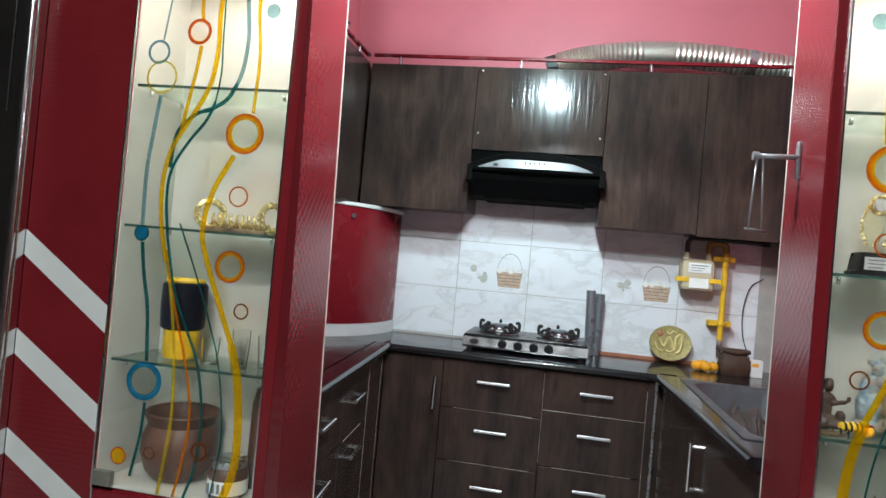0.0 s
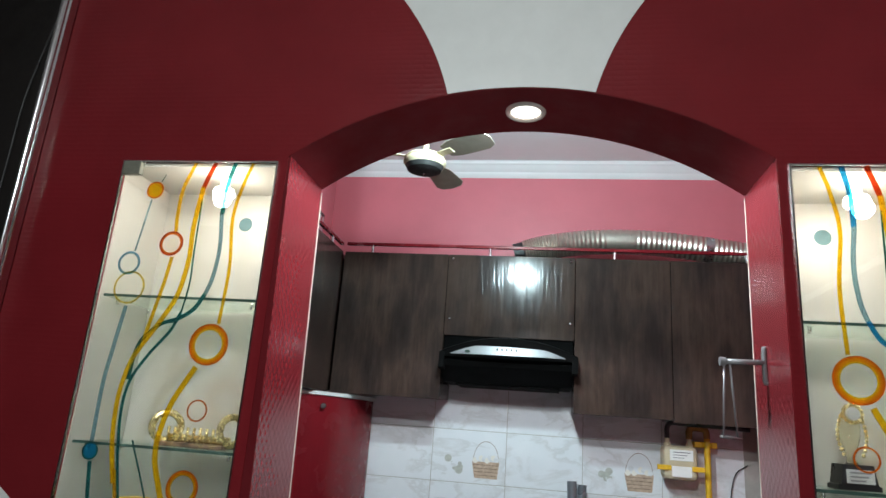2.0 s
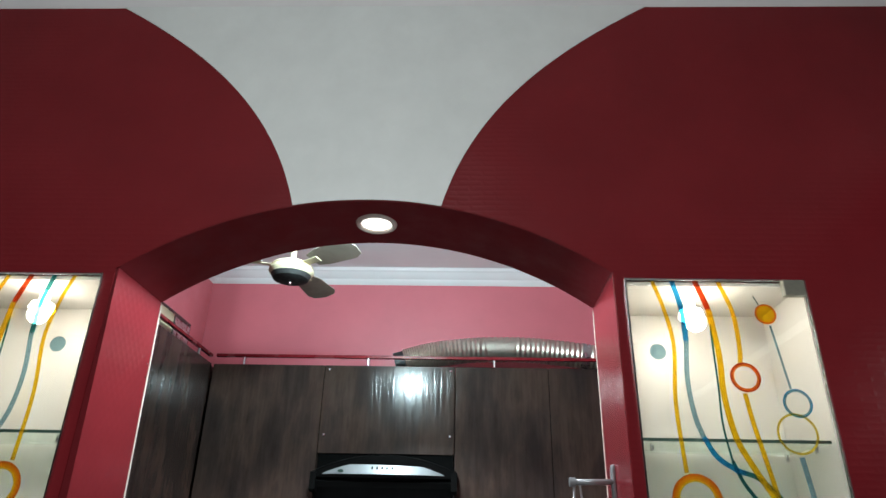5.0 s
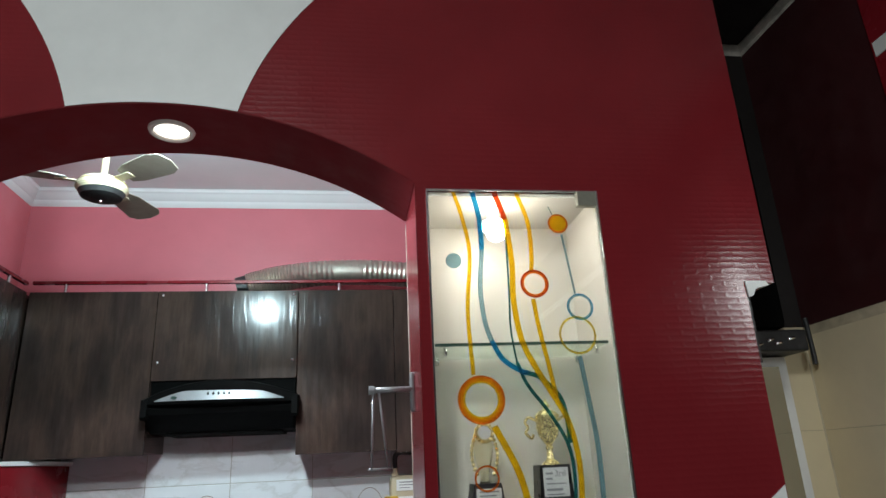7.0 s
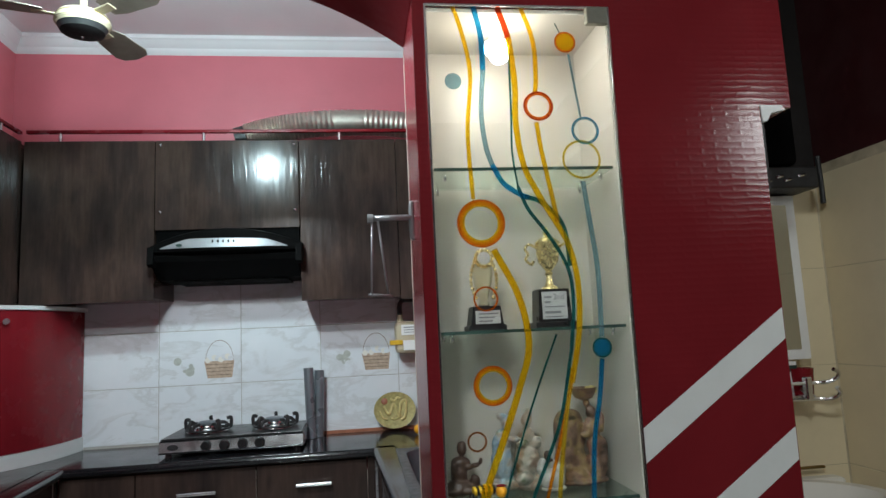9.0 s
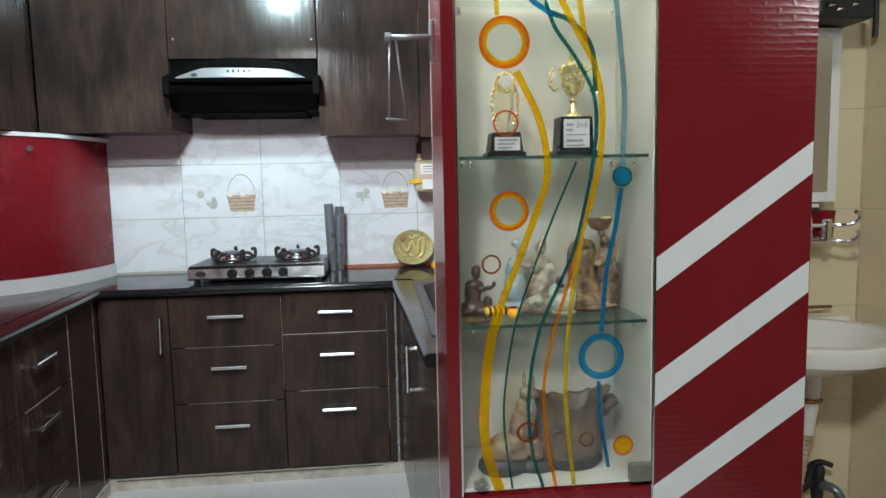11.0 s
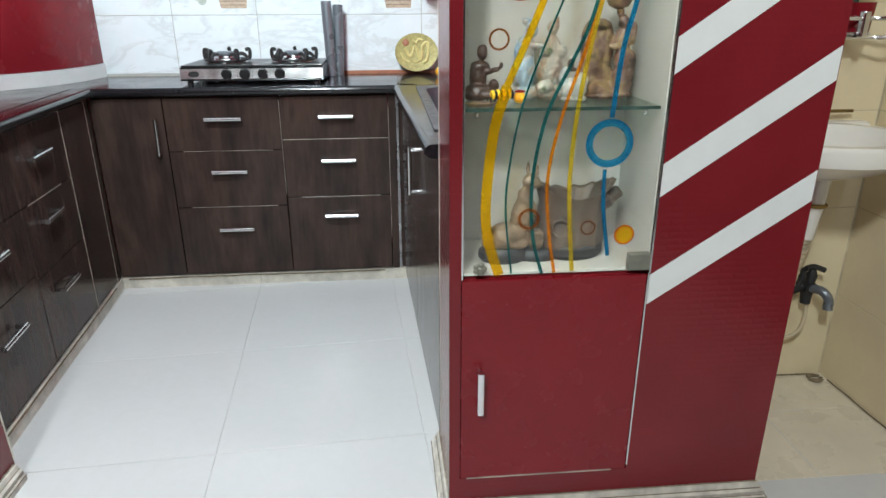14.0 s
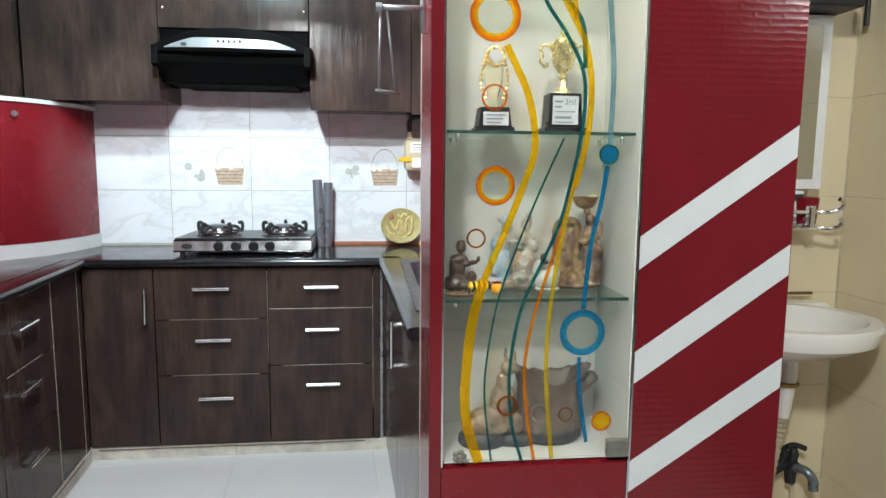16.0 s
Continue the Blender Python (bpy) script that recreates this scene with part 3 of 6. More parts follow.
# ---- things: display cabinets ----
STROKES_A = [
    (P_YEL, 0.009, [(0.687, 2.055), (0.705, 1.991), (0.718, 1.902), (0.706, 1.77), (0.710, 1.628)]),
    (P_YEL, 0.014, [(0.748, 1.52), (0.795, 1.42), (0.81, 1.32), (0.785, 1.235), (0.748, 1.14), (0.71, 1.05)]),
    (P_YEL, 0.021, [(0.71, 1.05), (0.686, 0.96), (0.673, 0.82), (0.679, 0.735), (0.704, 0.655)]),
    (P_BLUE, 0.012, [(0.732, 2.055), (0.745, 1.985), (0.746, 1.91)]),
    (P_PALE, 0.011, [(0.746, 1.91), (0.737, 1.82), (0.742, 1.745), (0.754, 1.7)]),
    (P_BLUE, 0.011, [(0.754, 1.7), (0.776, 1.66), (0.811, 1.635), (0.83, 1.628)]),
    (P_TEAL, 0.014, [(0.822, 1.631), (0.853, 1.621), (0.888, 1.59), (0.905, 1.553), (0.911, 1.48)]),
    (P_TEAL, 0.006, [(0.806, 1.95), (0.803, 1.81), (0.800, 1.727), (0.808, 1.653)]),
    (P_TEAL, 0.011, [(0.808, 1.653), (0.827, 1.604), (0.871, 1.542), (0.905, 1.475), (0.911, 1.4), (0.9, 1.31)]),
    (P_TEAL, 0.010, [(0.9, 1.31), (0.869, 1.175), (0.837, 1.097), (0.79, 0.99), (0.768, 0.86), (0.774, 0.74), (0.797, 0.655)]),
]
STROKES_B = [
    (P_RED, 0.013, [(0.784, 2.056), (0.796, 2.02), (0.806, 1.985)]),
    (P_YEL, 0.013, [(0.806, 1.985), (0.814, 1.88), (0.811, 1.788), (0.822, 1.701), (0.848, 1.64), (0.886, 1.572)]),
    (P_YEL, 0.012, [(0.886, 1.572), (0.91, 1.52), (0.923, 1.44), (0.917, 1.34), (0.895, 1.24)]),
    (P_AMBER, 0.007, [(0.895, 1.24), (0.862, 1.12), (0.82, 0.98), (0.8, 0.86), (0.81, 0.74), (0.825, 0.655)]),
    (P_LEMON, 0.009, [(0.9, 1.27), (0.875, 1.15), (0.854, 1.01), (0.846, 0.875), (0.852, 0.77), (0.864, 0.657)]),
    (P_YEL, 0.01, [(0.839, 2.054), (0.861, 1.979), (0.863, 1.9), (0.859, 1.862)]),
    (P_YEL, 0.01, [(0.857, 1.794), (0.864, 1.73), (0.879, 1.64), (0.889, 1.575)]),
    (P_TEAL, 0.003, [(0.913, 2.02), (0.922, 1.998)]),
    (P_PALE, 0.005, [(0.939, 1.948), (0.946, 1.889), (0.956, 1.805)]),
    (P_PALE, 0.011, [(0.95, 1.662), (0.96, 1.563), (0.968, 1.466), (0.966, 1.33)]),
    (P_BLUE, 0.01, [(0.965, 1.285), (0.953, 1.204), (0.935, 1.117), (0.924, 0.985)]),
    (P_BLUE, 0.008, [(0.918, 0.88), (0.922, 0.8), (0.94, 0.69)]),
    (P_TEAL, 0.006, [(0.87, 1.34), (0.821, 1.228), (0.779, 1.121), (0.741, 1.009), (0.72, 0.892), (0.715, 0.795), (0.731, 0.657)]),
]
CIRCLES = [
    (P_ORA, P_YEL, 0.723, 1.575, 0.051, 0.016), (P_RED, P_ORA, 0.862, 1.828, 0.033, 0.0085), (P_BLUE, P_PALE, 0.963, 1.773, 0.031, 0.0065),
    (P_LEMON, None, 0.95, 1.709, 0.043, 0.005), (P_ORA, P_YEL, 0.729, 1.243, 0.04, 0.012), (P_BROWN, None, 0.691, 1.136, 0.02, 0.004),
    (P_ORA, None, 0.724, 1.418, 0.026, 0.004), (P_BLUE, P_SKY, 0.921, 0.935, 0.049, 0.0145), (P_BROWN, None, 0.763, 0.78, 0.023, 0.006), (P_BROWN, None, 0.89, 0.757, 0.016, 0.003),
]
DISCS = [(P_YEL, P_ORA, 0.932, 1.974, 0.024), (P_PALE, None, 0.679, 1.883, 0.018), (P_BLUE, P_TEAL, 0.964, 1.308, 0.021), (P_YEL, P_ORA, 0.97, 0.739, 0.022)]


def gx(s, x):
    """The x of a place on the door; the second cabinet is a little wider."""
    return x if s > 0 else -(0.632 + (x - 0.632) * 1.07)


def stroke(bm, pts, width, y, s):
    pts = smooth_path([(gx(s, a), y, b) for a, b in pts], 8)
    loops = []
    for i, p in enumerate(pts):
        d = (pts[min(i + 1, len(pts) - 1)] - pts[max(i - 1, 0)]).normalized()
        nrm = Vector((d.z, 0, -d.x)) * width / 2
        loops.append([p - nrm, p + nrm, p + nrm + Vector((0, 0.0006, 0)), p - nrm + Vector((0, 0.0006, 0))])
    return rings(bm, loops)


def annulus(bm, s, x, z, r0, r1, y):
    seg = 40
    loop = []
    for i in range(seg + 1):
        a = 2 * math.pi * i / seg
        c, d = math.cos(a), math.sin(a)
        loop.append([(gx(s, x) + r0 * c, y, z + r0 * d), (gx(s, x) + r1 * c, y, z + r1 * d), (gx(s, x) + r1 * c, y + 0.0006, z + r1 * d), (gx(s, x) + r0 * c, y + 0.0006, z + r0 * d)])
    rings(bm, loop, caps=False)
    return bm


def display_cabinet(s):
    cab = thing("display_cabinet", (gx(s, 0.835), 0.12, 0.647), "built-in lit display cabinet with a painted glass door", "display cabinet", "display cabinets")
    x0, x1 = 0.626, 1.04
    block("back_panel", (gx(s, x0), 0.222, 0.65), (gx(s, x1), 0.234, 2.058), CREAM, cab, "cream back panel", 0)
    block("side_panel", (gx(s, x0), 0.006, 0.65), (gx(s, (x0 + 0.004)), 0.221, 2.058), CREAM, cab, "", 0)
    block("side_panel", (gx(s, (x1 - 0.004)), 0.006, 0.65), (gx(s, x1), 0.221, 2.058), CREAM, cab, "", 0)
    block("top_panel", (gx(s, 0.631), 0.006, 2.048), (gx(s, 1.035), 0.221, 2.058), CREAM, cab, "", 0)
    block("bottom_panel", (gx(s, 0.631), 0.006, 0.648), (gx(s, 1.035), 0.221, 0.655), CREAM, cab, "", 0)
    for z in (1.70, 1.354, 1.004) if s > 0 else (1.695, 1.328, 0.978):
        sh = block("shelf", (gx(s, 0.632), 0.015, z - 0.006), (gx(s, 1.03), 0.21, z), SHELF_GLASS, cab, "green-edged glass shelf", 0.001)
        block("shelf_edge", (gx(s, 0.632), 0.0125, z - 0.0064), (gx(s, 1.03), 0.0148, z + 0.0004), EDGE_GREEN, sh, "dark green glass edge", 0)
        for x in (0.66, 1.015):
            for y in (0.05, 0.19):
                part("shelf_pin", tube(bmesh.new(), [(gx(s, x), y, z - 0.0065), (gx(s, x), y, z - 0.022)], 0.0045, 8), CHROME, sh, "")
    part("spotlight", lathe(bmesh.new(), [(0.012, 2.047), (0.012, 2.02), (0.026, 2.015), (0.03, 2.0), (0.026, 1.993), (0.001, 1.99)], (gx(s, 0.8), 0.085, 0), 20), LAMP_ON, cab, "small lit round spotlight")
    door = block("glass_door", (gx(s, 0.626), -0.0055, 0.652), (gx(s, 1.037), -0.0005, 2.058), GLASS, cab, "clear glass door painted with curls and rings", 0.0008)
    door.visible_shadow = False
    k = 0
    for mat, w, pts in STROKES_A + STROKES_B:
        k += 1
        part("painted_curl", stroke(bmesh.new(), pts, w * (0.72 if mat is P_TEAL else 1.0), -0.0066 - 0.0009 * (k % 7), s), P_TEAL if s < 0 and mat is P_BLUE else mat, door)
    for mat, inner, x, z, r, w in CIRCLES:
        bands = [(mat, 0.0, 1.0)]
        if inner is P_YEL:
            bands = [(mat, 0.0, 0.36), (P_AMBER, 0.36, 0.7), (inner, 0.7, 1.0)]
        elif inner:
            bands = [(mat, 0.0, 0.5), (inner, 0.5, 1.0)]
        for paint_, f0, f1 in bands:
            part("painted_ring", annulus(bmesh.new(), s, x, z, r - w * f1, r - w * f0, -0.0145), paint_, door)
    for mat, rim, x, z, r in DISCS:
        part("painted_disc", annulus(bmesh.new(), s, x, z, 0.0005, r if not rim else r * 0.8, -0.0145), mat, door)
        if rim:
            part("painted_disc", annulus(bmesh.new(), s, x, z, r * 0.8, r, -0.0145), rim, door)
    block("hinge_clamp", (gx(s, 0.988), -0.012, 2.022), (gx(s, 1.037), 0.008, 2.06), CLAMP, door, "square grey glass clamp", 0.002)
    block("hinge_clamp", (gx(s, 0.988), -0.012, 0.654), (gx(s, 1.037), 0.008, 0.692), CLAMP, door, "square grey glass clamp", 0.002)
    bm = bmesh.new()
    for i in range(5):
        a = 2 * math.pi * i / 5
        ball(bm, (gx(s, 0.662) + 0.009 * math.cos(a), -0.014, 0.672 + 0.009 * math.sin(a)), 0.007, (1, 0.6, 1), 8)
    ball(bm, (gx(s, 0.662), -0.017, 0.672), 0.005, (1, 1, 1), 8)
    part("knob", bm, CLAMP, door, "small dull flower-shaped metal knob")
    # aluminium edge strips
    for x in (0.6255, 1.0395):
        block("edge_strip", (gx(s, x) - 0.0018, -0.008, 0.645), (gx(s, x) + 0.0018, 0.0, 2.062), CHROME, cab, "thin aluminium edge strip", 0)
    block("edge_strip", (gx(s, 0.628), -0.008, 2.0582), (gx(s, 1.037), 0.0, 2.062), CHROME, cab, "thin aluminium edge strip", 0)
    low = thing("cupboard_door", (gx(s, 0.835), 0.0, 0.117), "closed dark red laminate cupboard door under the glass cabinet", "cupboard", "cupboard doors")
    block("door_leaf", (gx(s, 0.6253), -0.004, 0.118), (gx(s, 1.036), 0.011, 0.640), RED_PLAIN, low, "", 0.002)
    block("edge_strip", (gx(s, 1.0368), -0.0055, 0.13), (gx(s, 1.0402), 0.004, 0.644), CHROME, low, "thin pale edge strip", 0)
    block("bottom_strip", (gx(s, 0.64), -0.0052, 0.1165), (gx(s, 1.0), 0.004, 0.1195), WORN, low, "worn pale bottom edge", 0)
    hx = gx(s, 0.668)
    part("handle", bar_handle(bmesh.new(), (hx, -0.004, 0.322), (hx, -0.004, 0.422), (0, -1, 0)), CHROME, low, "chrome bar handle")
    return cab


def bar_handle(bm, a, b, out, lift=0.024, w=0.0078):
    a, b, out = Vector(a), Vector(b), Vector(out)
    d = (b - a).normalized()
    tube(bm, [a + d * 0.006, a + d * 0.006 + out * lift], w, 8)
    tube(bm, [b - d * 0.006, b - d * 0.006 + out * lift], w, 8)
    tube(bm, [a - d * 0.004 + out * lift, b + d * 0.004 + out * lift], w * 1.15, 10)
    return bm


for side in (1, -1):
    display_cabinet(side)

# recessed downlight in the arch soffit
dl = thing("downlight", (0.01, 0.125, 2.26), "round recessed ceiling spotlight, lit, in the arch", "downlight")
part("trim_ring", torus(bmesh.new(), (0.01, 0.125, arch(0.01) - 0.003), 0.048, 0.008, "z"), CERAMIC, dl, "pale rim")
part("diffuser", lathe(bmesh.new(), [(0.041, arch(0.01) - 0.0005), (0.041, arch(0.01) - 0.004), (0.001, arch(0.01) - 0.006)], (0.01, 0.125, 0), 28), DISC_ON, dl, "lit white diffuser")

# ---- kitchen ----
TOP, LIP, BASE = 0.885, 0.036, 0.05
RUN_BACK = Matrix.Translation((0, 1.53, 0))
RUN_LEFT = Matrix.Translation((-0.735, 1.53, 0)) @ Matrix.Rotation(radians(90 + 4.6), 4, "Z")
RUN_RIGHT = Matrix.Translation((0.54, 1.53, 0)) @ Matrix.Rotation(radians(-90 + 2.6), 4, "Z")


def turned(bm, m):
    bmesh.ops.transform(bm, matrix=m, verts=bm.verts)
    return bm


def base_unit(x0, x1, seams, m, handles, label, depth=0.45):
    """A base unit in a run's own frame: x along the front, y into the carcass."""
    at = m @ Vector(((x0 + x1) / 2, 0.2, 0))
    unit = thing("base_cabinet", at, label, "kitchen cabinet", "base cabinets")
    part("body", turned(box(bmesh.new(), (x0 + 0.001, 0.02, BASE), (x1 - 0.001, depth, TOP - LIP - 0.002)), m), WOOD, unit)
    zs = [BASE + 0.004, *seams, TOP - LIP - 0.006]
    for i, (a, b) in enumerate(zip(zs, zs[1:])):
        front = part("drawer_front" if len(zs) > 2 else "door", turned(box(bmesh.new(), (x0 + 0.0025, 0.0, a + 0.002), (x1 - 0.0025, 0.018, b - 0.002), 0.0015), m), WOOD, unit)
        for h0, h1 in handles[i:i + 1]:
            part("handle", turned(bar_handle(bmesh.new(), (h0[0], 0, h0[1]), (h1[0], 0, h1[1]), (0, -1, 0)), m), CHROME, front, "chrome bar handle")
    return unit


base_unit(-0.735, -0.445, [], RUN_BACK, [((-0.478, 0.61), (-0.475, 0.755))], "dark wood corner cabinet with a single door")
base_unit(-0.445, 0.03, [0.37, 0.618], RUN_BACK, [((-0.265, 0.27), (-0.125, 0.27)), ((-0.268, 0.53), (-0.128, 0.53)), ((-0.273, 0.755), (-0.13, 0.755))], "dark wood drawer unit with three chrome handles under the hob")
base_unit(0.03, 0.485, [0.405, 0.66], RUN_BACK, [((0.198, 0.32), (0.335, 0.32)), ((0.198, 0.569), (0.335, 0.569)), ((0.196, 0.758), (0.332, 0.758))], "dark wood drawer unit beside the corner")
post_a = thing("corner_filler", (-0.73, 1.5, BASE), "narrow dark wood filler post in the inner corner", "filler panel")
part("filler_panel", turned(box(bmesh.new(), (-0.053, 0.001, BASE), (-0.002, 0.02, TOP - LIP - 0.002)), RUN_LEFT), WOOD, post_a)
filler = thing("corner_filler", (0.51, 1.54, BASE), "narrow worn dark wood filler post in the corner", "filler panel")
block("filler_panel", (0.487, 1.535, BASE), (0.517, 1.56, TOP - LIP - 0.002), WOOD, filler)
block("edge_band", (0.518, 1.537, BASE), (0.53, 1.56, TOP - LIP - 0.002), STEEL, filler, "worn grey edge band")
block("return_panel", (0.5305, 1.548, BASE), (0.62, 1.558, TOP - LIP - 0.002), WOOD, filler, "", 0)

base_unit(-0.755, -0.32, [0.358, 0.598], RUN_LEFT, [((-0.64, 0.272), (-0.506, 0.274)), ((-0.645, 0.524), (-0.512, 0.528)), ((-0.652, 0.737), (-0.506, 0.738))], "dark wood drawer unit along the side wall", 0.42)
base_unit(-1.2, -0.755, [0.38, 0.6], RUN_LEFT, [((-1.09, 0.287), (-0.942, 0.29)), ((-1.09, 0.525), (-0.945, 0.528)), ((-1.09, 0.737), (-0.945, 0.738))], "dark wood drawer unit near the opening", 0.42)
base_unit(-1.265, -1.2, [], RUN_LEFT, [], "narrow dark wood end unit", 0.42)
base_unit(-0.32, -0.055, [], RUN_LEFT, [], "dark wood corner panel unit with pale edges", 0.42)
edge = thing("edge_strip", (-0.72, 1.2, BASE), "thin worn pale edge strip between the cabinet fronts", "edge strip")
part("strip", turned(box(bmesh.new(), (-0.3212, -0.0006, BASE), (-0.3188, 0.01, TOP - LIP - 0.004)), RUN_LEFT), WORN, edge)
part("strip", turned(box(bmesh.new(), (-0.0565, -0.0006, BASE), (-0.0535, 0.01, TOP - LIP - 0.004)), RUN_LEFT), WORN, edge)
part("worn_edge", box(bmesh.new(), (0.034, 1.5292, 0.6598), (0.482, 1.531, 0.6618)), WORN, edge, "chipped pale drawer edge")
part("worn_edge", box(bmesh.new(), (0.4842, 1.529, 0.2), (0.4858, 1.531, 0.8)), WORN, edge, "chipped pale drawer edge")
part("worn_edge", turned(box(bmesh.new(), (-0.7, -0.0008, 0.5968), (-0.42, 0.001, 0.5982)), RUN_LEFT), WORN, edge, "chipped pale drawer edge")
for x0, x1, h in ((-0.443, 0.028, 0.6176), (0.034, 0.482, 0.4046), (-0.443, 0.028, 0.3696)):
    part("worn_edge", box(bmesh.new(), (x0 + 0.06, 1.5294, h), (x1 - 0.04, 1.531, h + 0.0011)), WORN, edge, "chipped pale drawer edge")
part("worn_edge", box(bmesh.new(), (0.0286, 1.5293, 0.42), (0.0298, 1.531, 0.83)), WORN, edge, "chipped pale drawer edge")
grime = thing("dirt_line", (-0.1, 1.52, BASE), "brown dirt line along the top of the cabinet plinth", "dirt")
random.seed(5)
line = [(-0.7 + 0.05 * i, 1.5215 + 0.001 * random.random(), BASE - 0.0025 - 0.002 * random.random()) for i in range(24)]
part("dirt", tube(bmesh.new(), line, 0.0032, 6), GRIME_GROOVE, grime)
line = [RUN_LEFT @ Vector((-1.25 + 0.06 * i, -0.0085, BASE - 0.003 - 0.002 * random.random())) for i in range(20)]
part("dirt", tube(bmesh.new(), line, 0.003, 6), GRIME_GROOVE, grime)
base_unit(0.06, 0.62, [], RUN_RIGHT, [], "dark wood sink cabinet door", 0.045)
base_unit(0.62, 1.27, [], RUN_RIGHT, [((0.68, 0.6), (0.68, 0.755))], "dark wood sink cabinet door near the opening", 0.045)

# plinth and its dirt line
bm = bmesh.new()
box(bm, (-0.75, 1.524, 0), (-0.121, 1.56, BASE - 0.001))
box(bm, (-0.119, 1.5245, 0), (0.57, 1.56, BASE - 0.001))
structure("baseboard_back", bm, PLINTH, "dirty white tile plinth under the kitchen cabinets", "plinth")
structure("baseboard_left", turned(box(bmesh.new(), (-1.27, -0.006, 0), (0.0, 0.026, BASE - 0.001)), RUN_LEFT), PLINTH, "dirty white tile plinth under the kitchen cabinets", "plinth")
structure("baseboard_right", turned(box(bmesh.new(), (0.0, 0.012, 0), (1.27, 0.026, BASE - 0.001)), RUN_RIGHT), PLINTH, "dirty white tile plinth under the kitchen cabinets", "plinth")

# granite worktop: one slab of three runs, rounded along its front
bm = bmesh.new()
z0, z1 = TOP - LIP, TOP
front = [(0.0, z0), (-0.012, z0 + 0.003), (-0.02, z0 + 0.011), (-0.022, z0 + 0.018), (-0.02, z1 - 0.008), (-0.012, z1 - 0.001), (0.0, z1)]


def counter_run(bm, m, xa, xb, depth):
    ring = [(x, z) for x, z in front] + [(depth, z1), (depth, z0)]
    rings(bm, [[m @ Vector((x, p - 0.012, z)) for p, z in ring] for x in (xa, xb)])


counter_run(bm, RUN_BACK, -0.745, 0.535, 0.506)
counter_run(bm, RUN_LEFT, -1.27, 0.0, 0.06)
worktop = tagged(part("worktop", bm, GRANITE), "polished black granite kitchen worktop", "worktop")
bm = bmesh.new()
prism(bm, [(-0.79, 1.52), (-0.745, 1.52), (-0.745, 2.024), (-1.199, 2.024), (-1.199, 0.26), (-0.69, 0.26)], "z", z0, z1)
part("side_slab", bm, GRANITE, worktop)
bm = bmesh.new()
counter_run(bm, RUN_RIGHT, -0.02, 1.272, 0.075)
part("sink_front_rail", bm, GRANITE, worktop)
bm = bmesh.new()
box(bm, (0.536, 1.51, z0), (1.129, 2.024, z1))
box(bm, (0.61, 1.425, z0 + 0.0002), (1.129, 1.508, z1 - 0.0003))
box(bm, (1.03, 0.45, z0), (1.129, 1.423, z1 - 0.0003))
box(bm, (0.66, 0.26, z0), (1.129, 0.448, z1 - 0.0003))
part("sink_surround", bm, GRANITE, worktop)

sink = thing("sink", (0.83, 0.95, 0.7), "stainless steel kitchen sink set in the granite worktop", "sink")
bm = bmesh.new()
loops = []
for inset, z in ((0.0, TOP + 0.001), (0.0, TOP + 0.004), (0.03, TOP + 0.005), (0.036, TOP + 0.001), (0.05, 0.77), (0.075, 0.745), (0.2, 0.737)):
    a, b, c, d, r = 0.602 + inset, 1.04 - inset, 0.44 + inset, 1.44 - inset, max(0.004, min(0.09, 0.01 + 2.0 * inset))
    loop = []
    for cx, cy, q in ((b - r, d - r, 0), (a + r, d - r, 1), (a + r, c + r, 2), (b - r, c + r, 3)):
        for k in range(5):
            t = math.pi / 2 * (q + k / 4)
            loop.append((cx + r * math.cos(t), cy + r * math.sin(t), z))
    loops.append(loop)
rings(bm, loops, caps=False)
bm.faces.new([v for v in bm.verts if abs(v.co.z - 0.737) < 1e-6])
part("bowl", bm, SINK, sink)
part("drain", torus(bmesh.new(), (0.82, 0.95, 0.74), 0.03, 0.006, "z"), IRON, sink, "dark drain ring")
cloth = thing("dish_cloth", (0.76, 1.1, 0.738), "crumpled grey-brown dish cloth heaped in the sink", "cloth")
bm = bmesh.new()
loops = []
for i in range(41):
    v = i / 40
    w = 0.035 + 0.085 * math.sin(math.pi * v) ** 0.5 + 0.012 * math.sin(17 * v)
    mid = 0.775 + 0.025 * math.sin(5 * v)
    top = [(mid + w * u, 0.88 + 0.43 * v + 0.012 * math.sin(9 * u + 3 * v), 0.742 + (1 - u * u) * math.sin(math.pi * (0.04 + 0.92 * v)) * (0.085 + 0.026 * math.sin(23 * v + 4 * u) + 0.022 * math.sin(11 * u - 14 * v) + 0.012 * math.sin(31 * u + 19 * v))) for u in [k / 12 - 1 for k in range(25)]]
    loops.append(top + [(top[-1][0], top[-1][1], 0.7385), (top[0][0], top[0][1], 0.7385)])
rings(bm, loops)
part("cloth_folds", bm, DISH_CLOTH, cloth)

# uppers
U_FACE, U_LO, U_HI = 1.69, 1.565, 2.283


def wall_unit(x0, x1, za, zb, label, split=None):
    u = thing("wall_cabinet", ((x0 + x1) / 2, 1.85, za), label, "kitchen cabinet", "wall cabinets")
    block("body", (x0 + 0.001, U_FACE + 0.02, za), (x1 - 0.001, K_BACK - 0.012, zb), WOOD, u, "", 0)
    edges = [x0, *(split or []), x1]
    for a, b in zip(edges, edges[1:]):
        d = block("door", (a + 0.0015, U_FACE, za - 0.012), (b - 0.0015, U_FACE + 0.018, zb), WOOD, u, "", 0.0015)
    return u


